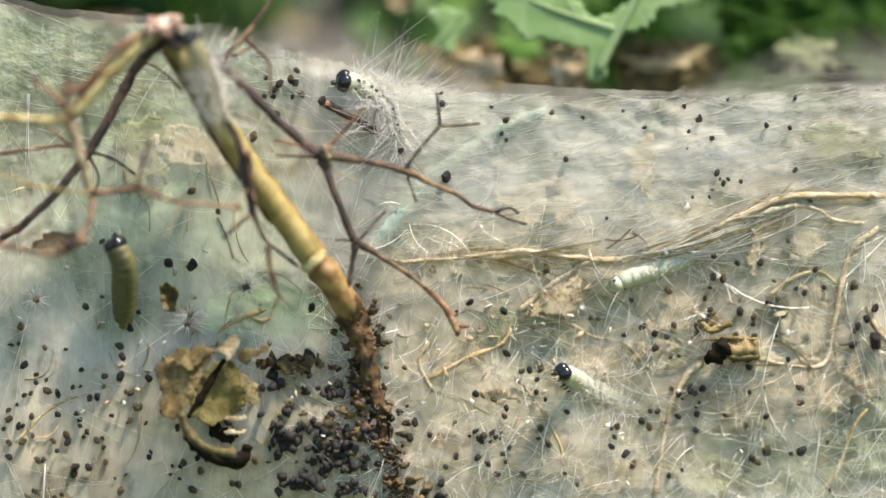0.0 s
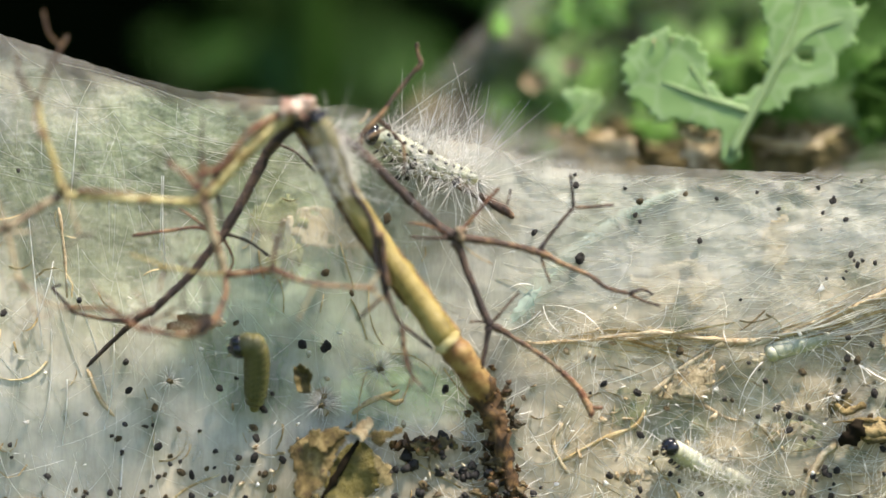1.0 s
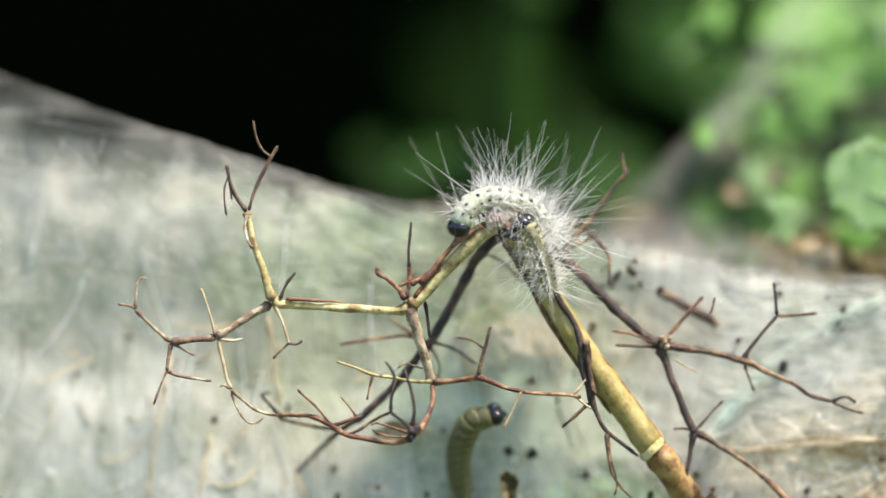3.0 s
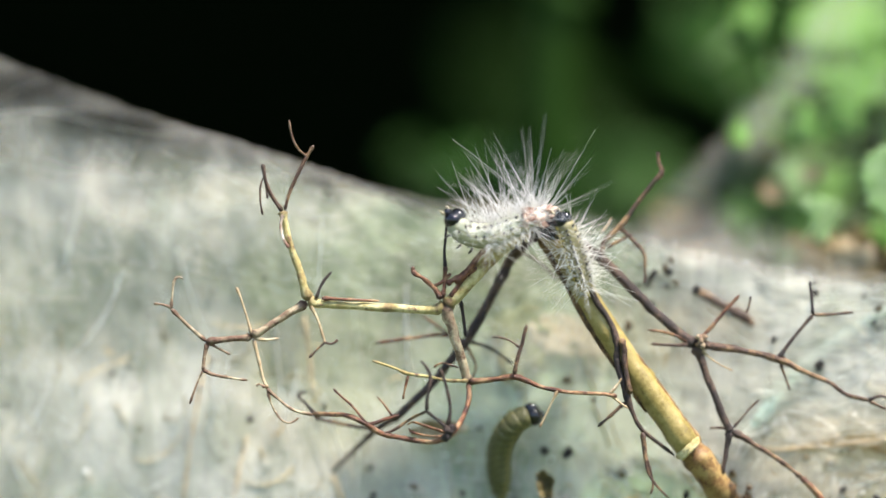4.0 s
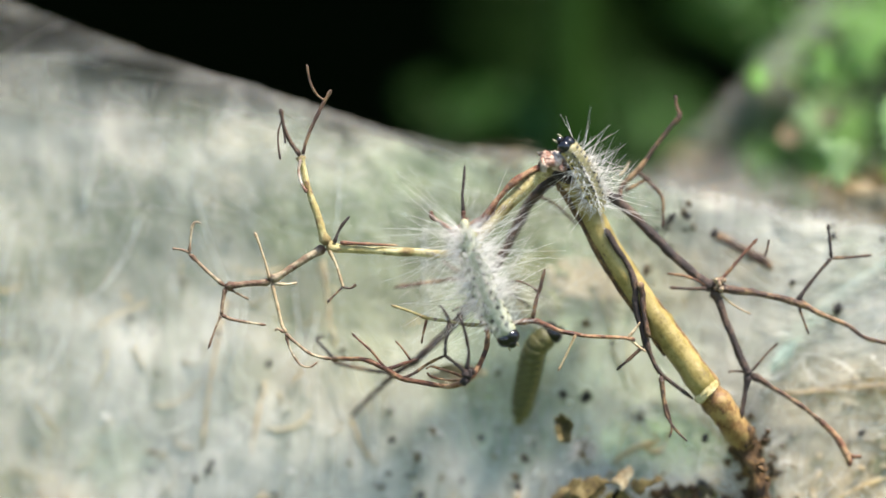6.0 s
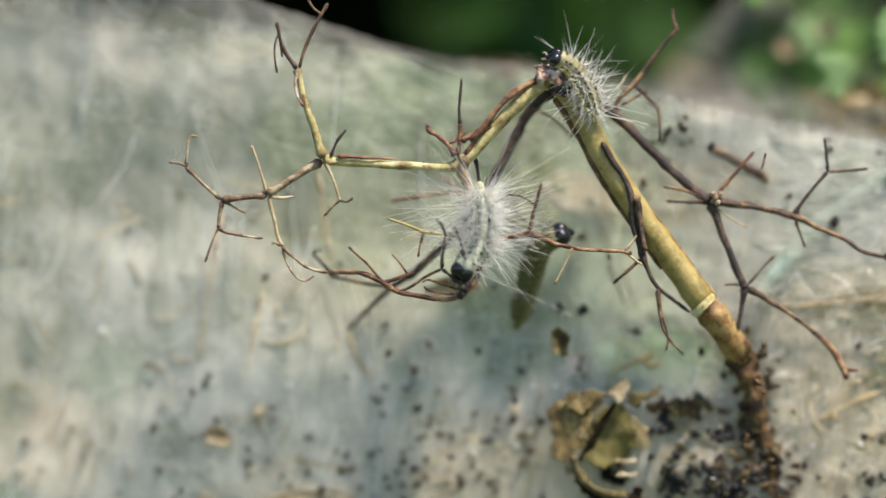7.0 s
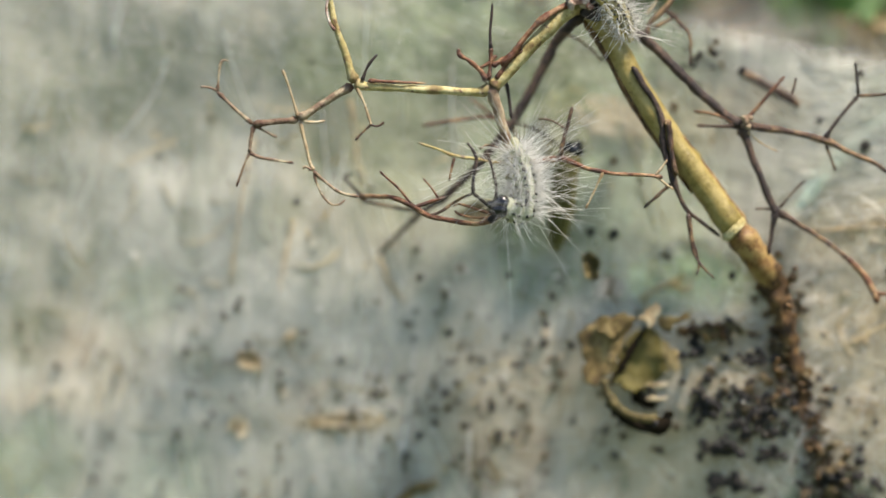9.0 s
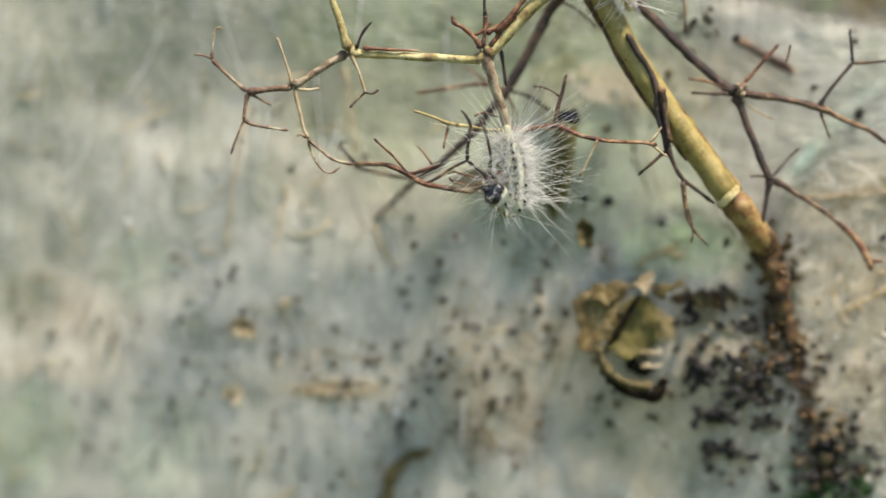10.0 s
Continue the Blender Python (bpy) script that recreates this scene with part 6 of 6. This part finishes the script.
for t, back, pts in (
        (2.5, (0, -0.4, 0.9), ((933, 354, -1), (953, 309, -0.5), (1003, 293, 0.5), (1063, 316, 2), (1108, 386, 3))),
        (2.7, (0, -0.4, 0.9), ((942, 357, -1), (957, 313, -0.5), (1003, 299, 0.5), (1061, 325, 2), (1099, 388, 3))),
        (3.8, (-0.1, -0.4, 0.9), ((837, 397, -2), (875, 385, -1.5), (923, 367, -1), (978, 347, 0), (1025, 337, 2))),
        (4.0, (-0.3, -0.4, 0.9), ((852, 353, -2), (868, 377, -1.5), (911, 383, -1), (961, 365, 0), (1011, 345, 2))),
        (4.2, (-0.1, -0.4, 0.9), ((815, 346, -2), (847, 369, -1.5), (900, 384, -1), (952, 366, 0), (997, 349, 2))),
        (4.35, (-0.1, -0.4, 0.9), ((814, 383, -2), (838, 375, -1.5), (886, 385, -1), (938, 370, 0), (986, 352, 2)))):
    at_time(climber, t, back, *pts)
for t, back, pts in (
        (4.5, (-0.3, -0.4, 0.8), ((805, 432, -2.5), (817, 387, -2), (871, 387, -1), (926, 374, 0), (971, 360, 1))),
        (4.7, (-0.7, -0.6, 0.4), ((831, 475, -2.5), (811, 428, -1.8), (835, 388, -2), (890, 383, -1), (940, 365, 0))),
        (4.9, (-0.7, -0.6, 0.3), ((845, 480, -2.5), (814, 435, -1.8), (827, 390, -2), (869, 377, -1), (911, 367, 0))),
        (5.1, (-0.5, -0.8, 0.2), ((855, 538, -2), (839, 473, -1.8), (812, 403, -1.8), (829, 361, -1))),
        (5.3, (-0.4, -0.9, 0.2), ((859, 559, -2), (837, 486, -1.8), (807, 416, -1.8), (814, 371, -2))),
        (5.5, (-0.3, -0.9, 0.2), ((874, 580, -2), (852, 515, -1.8), (822, 445, -1.8), (808, 388, -2)))):
    at_time(climber, t, back, *pts)
for t, back, pts in (
        (5.7, (-0.2, -0.9, 0.2), ((901, 614, -2), (868, 552, -1.8), (838, 477, -1.8), (824, 422, -2))),
        (6.8, (0.1, -0.9, 0.3), ((874, 720, -1.6), (878, 646, -0.8), (868, 586, -0.8), (864, 536, -0.8))),
        (7.0, (0.3, -0.9, 0.3), ((838, 697, -2.4), (866, 649, -0.5), (872, 599, -0.5), (870, 557, -0.5))),
        (7.5, (0.4, -0.9, 0.3), ((833, 704, -2.4), (866, 666, -0.5), (876, 616, -0.5), (872, 572, -0.5))),
        (8.0, (0.4, -0.9, 0.3), ((814, 746, -2.4), (837, 709, -0.5), (871, 664, -0.5), (875, 607, -0.5))),
        (8.25, (0.4, -0.9, 0.3), ((821, 775, -2.4), (828, 731, -1.0), (864, 681, -0.5), (870, 618, -0.5)))):
    at_time(climber, t, back, *pts)
for t, back, pts in (
        (8.5, (0.5, -0.8, 0.2), ((842, 699, -3.6), (871, 700, -1.0), (881, 648, -0.5), (874, 590, -0.5))),
        (8.7, (0.6, -0.8, 0.1), ((863, 693, -3.6), (888, 696, -1.0), (884, 653, -0.5), (874, 603, -0.5))),
        (9.0, (0.6, -0.8, 0.0), ((852, 717, -3.6), (888, 723, -1.0), (892, 675, -0.5), (878, 612, -0.5))),
        (9.2, (0.6, -0.8, -0.1), ((810, 766, -3.6), (853, 764, -1.0), (880, 712, -0.5), (876, 630, -0.5))),
        (9.45, (0.6, -0.8, 0.0), ((848, 850, 0.6), (861, 812, -1.0), (879, 736, -0.5), (875, 643, -0.5))),
        (9.7, (0.6, -0.8, -0.1), ((804, 777, -3.6), (851, 795, -1.0), (881, 741, -0.5), (875, 649, -0.5))),
        (10.0, (0.6, -0.8, 0.0), ((851, 752, -3.6), (880, 770, -1.0), (884, 713, -0.5), (874, 648, -0.5)))):
    at_time(climber, t, back, *pts)
for t, back, pts in (
        (0.0, (0.6, -0.8, -0.4), ((1050, 373, -1.6), (1066, 416, -0.4), (1082, 464, 1), (1094, 508, 1.5))),
        (1.0, (0.6, -0.8, -0.4), ((1039, 366, -1.6), (1057, 408, -0.4), (1071, 452, 1), (1085, 497, 1.5))),
        (2.0, (0.6, -0.8, -0.4), ((1042, 361, -1.6), (1058, 410, -0.4), (1074, 455, 0.8), (1086, 497, 1.3))),
        (2.5, (0.6, -0.8, -0.4), ((1038, 361, -1.6), (1058, 401, -0.4), (1073, 445, 0.7), (1084, 486, 1.2))),
        (4.5, (0.6, -0.8, -0.4), ((1041, 350, -1.6), (1055, 392, -0.4), (1069, 436, 0.7), (1083, 474, 1.2))),
        (5.5, (0.6, -0.8, -0.4), ((1025, 328, -1.6), (1044, 366, -0.4), (1062, 406, 0.7), (1076, 442, 1.2)))):
    at_time(resting, t, back, *pts)
for t, back, pts in (
        (7.5, (0.6, -0.7, 0.4), ((1002, 321, -1.6), (1033, 339, -0.4), (1058, 379, 0.7), (1076, 424, 1.2))),
        (9.0, (0.6, -0.7, 0.4), ((1006, 325, -1.6), (1038, 345, -0.4), (1064, 380, 0.7), (1078, 415, 1.2))),
        (10.0, (0.6, -0.7, 0.4), ((1016, 323, -1.6), (1048, 346, -0.4), (1074, 378, 0.7), (1088, 418, 1.2)))):
    at_time(resting, t, back, *pts)
for t, back, pts in (
        (0.0, (-0.6, -0.7, 0.1), ((919, 733, 5.5), (933, 765, 5.5), (935, 815, 7.6), (933, 867, 9.4))),
        (1.0, (-0.6, -0.7, 0.1), ((900, 766, 5.5), (928, 766, 5.5), (932, 814, 7.6), (928, 869, 9.4))),
        (1.5, (-0.6, -0.7, 0.1), ((902, 763, 5.5), (927, 775, 5.5), (933, 819, 7.6), (931, 871, 9.4))),
        (2.2, (-0.6, -0.7, 0.1), ((909, 699, 5.5), (927, 737, 5.5), (935, 797, 7.6), (931, 869, 9.4))),
        (2.5, (-0.6, -0.7, 0.2), ((983, 689, 5.5), (942, 709, 5.5), (919, 771, 7.6), (929, 856, 9.4))),
        (3.8, (-0.6, -0.7, 0.2), ((989, 700, 5.5), (956, 717, 5.5), (932, 765, 7.6), (935, 845, 9.4)))):
    at_time(hanging, t, back, *pts)
for t, back, pts in (
        (4.5, (-0.6, -0.7, 0.2), ((985, 687, 5.5), (953, 710, 5.5), (931, 764, 7.6), (931, 837, 9.4))),
        (5.5, (-0.6, -0.7, 0.2), ((979, 668, 5.5), (955, 695, 5.5), (943, 750, 7.6), (932, 818, 9.4))),
        (7.0, (-0.6, -0.7, 0.2), ((1013, 632, 4.6), (977, 656, 5.5), (956, 716, 7.6), (936, 790, 9.4))),
        (7.5, (-0.6, -0.7, 0.2), ((989, 622, 5.5), (973, 659, 5.5), (958, 719, 7.6), (943, 786, 9.4))),
        (9.0, (-0.6, -0.7, 0.2), ((978, 618, 5.5), (968, 662, 5.5), (960, 723, 7.6), (950, 787, 9.4))),
        (10.0, (-0.6, -0.7, 0.2), ((981, 620, 5.5), (974, 658, 5.5), (966, 718, 7.6), (956, 786, 9.4)))):
    at_time(hanging, t, back, *pts)
for t, back, pts in (
        (0.0, (-0.2, -0.7, 0.7), ((1800, 797, 7.1), (1834, 784, 7.1), (1894, 762, 7.2), (1982, 732, 7.5))),
        (0.5, (-0.2, -0.7, 0.7), ((1832, 775, 7.1), (1864, 764, 7.1), (1917, 748, 7.2), (1995, 729, 7.5))),
        (1.0, (-0.2, -0.7, 0.7), ((1837, 774, 7.1), (1867, 764, 7.1), (1915, 750, 7.2), (1994, 727, 7.5))),
        (10.0, (-0.2, -0.7, 0.7), ((1837, 774, 7.1), (1867, 764, 7.1), (1915, 750, 7.2), (1994, 727, 7.5)))):
    at_time(webbed, t, back, *pts)
for t, back, pts in (
        (0.0, (0.4, -0.5, 0.7), ((1705, 953, 3.6), (1730, 969, 7.0), (1775, 992, 8.8), (1845, 1022, 9.2))),
        (0.5, (0.4, -0.5, 0.7), ((1687, 946, 3.6), (1717, 964, 7.0), (1764, 986, 8.8), (1834, 1015, 9.2))),
        (1.0, (0.4, -0.5, 0.7), ((1658, 941, 3.6), (1686, 959, 7.0), (1734, 983, 8.8), (1806, 1011, 9.2))),
        (1.5, (0.4, -0.5, 0.7), ((1694, 921, 3.6), (1722, 938, 7.0), (1770, 960, 8.8), (1840, 990, 9.2))),
        (10.0, (0.4, -0.5, 0.7), ((1694, 921, 3.6), (1722, 938, 7.0), (1770, 960, 8.8), (1840, 990, 9.2)))):
    at_time(feeding, t, back, *pts)


def motions():
    for animal in (climber, resting, hanging, webbed, feeding):
        crawl(animal)


motions()
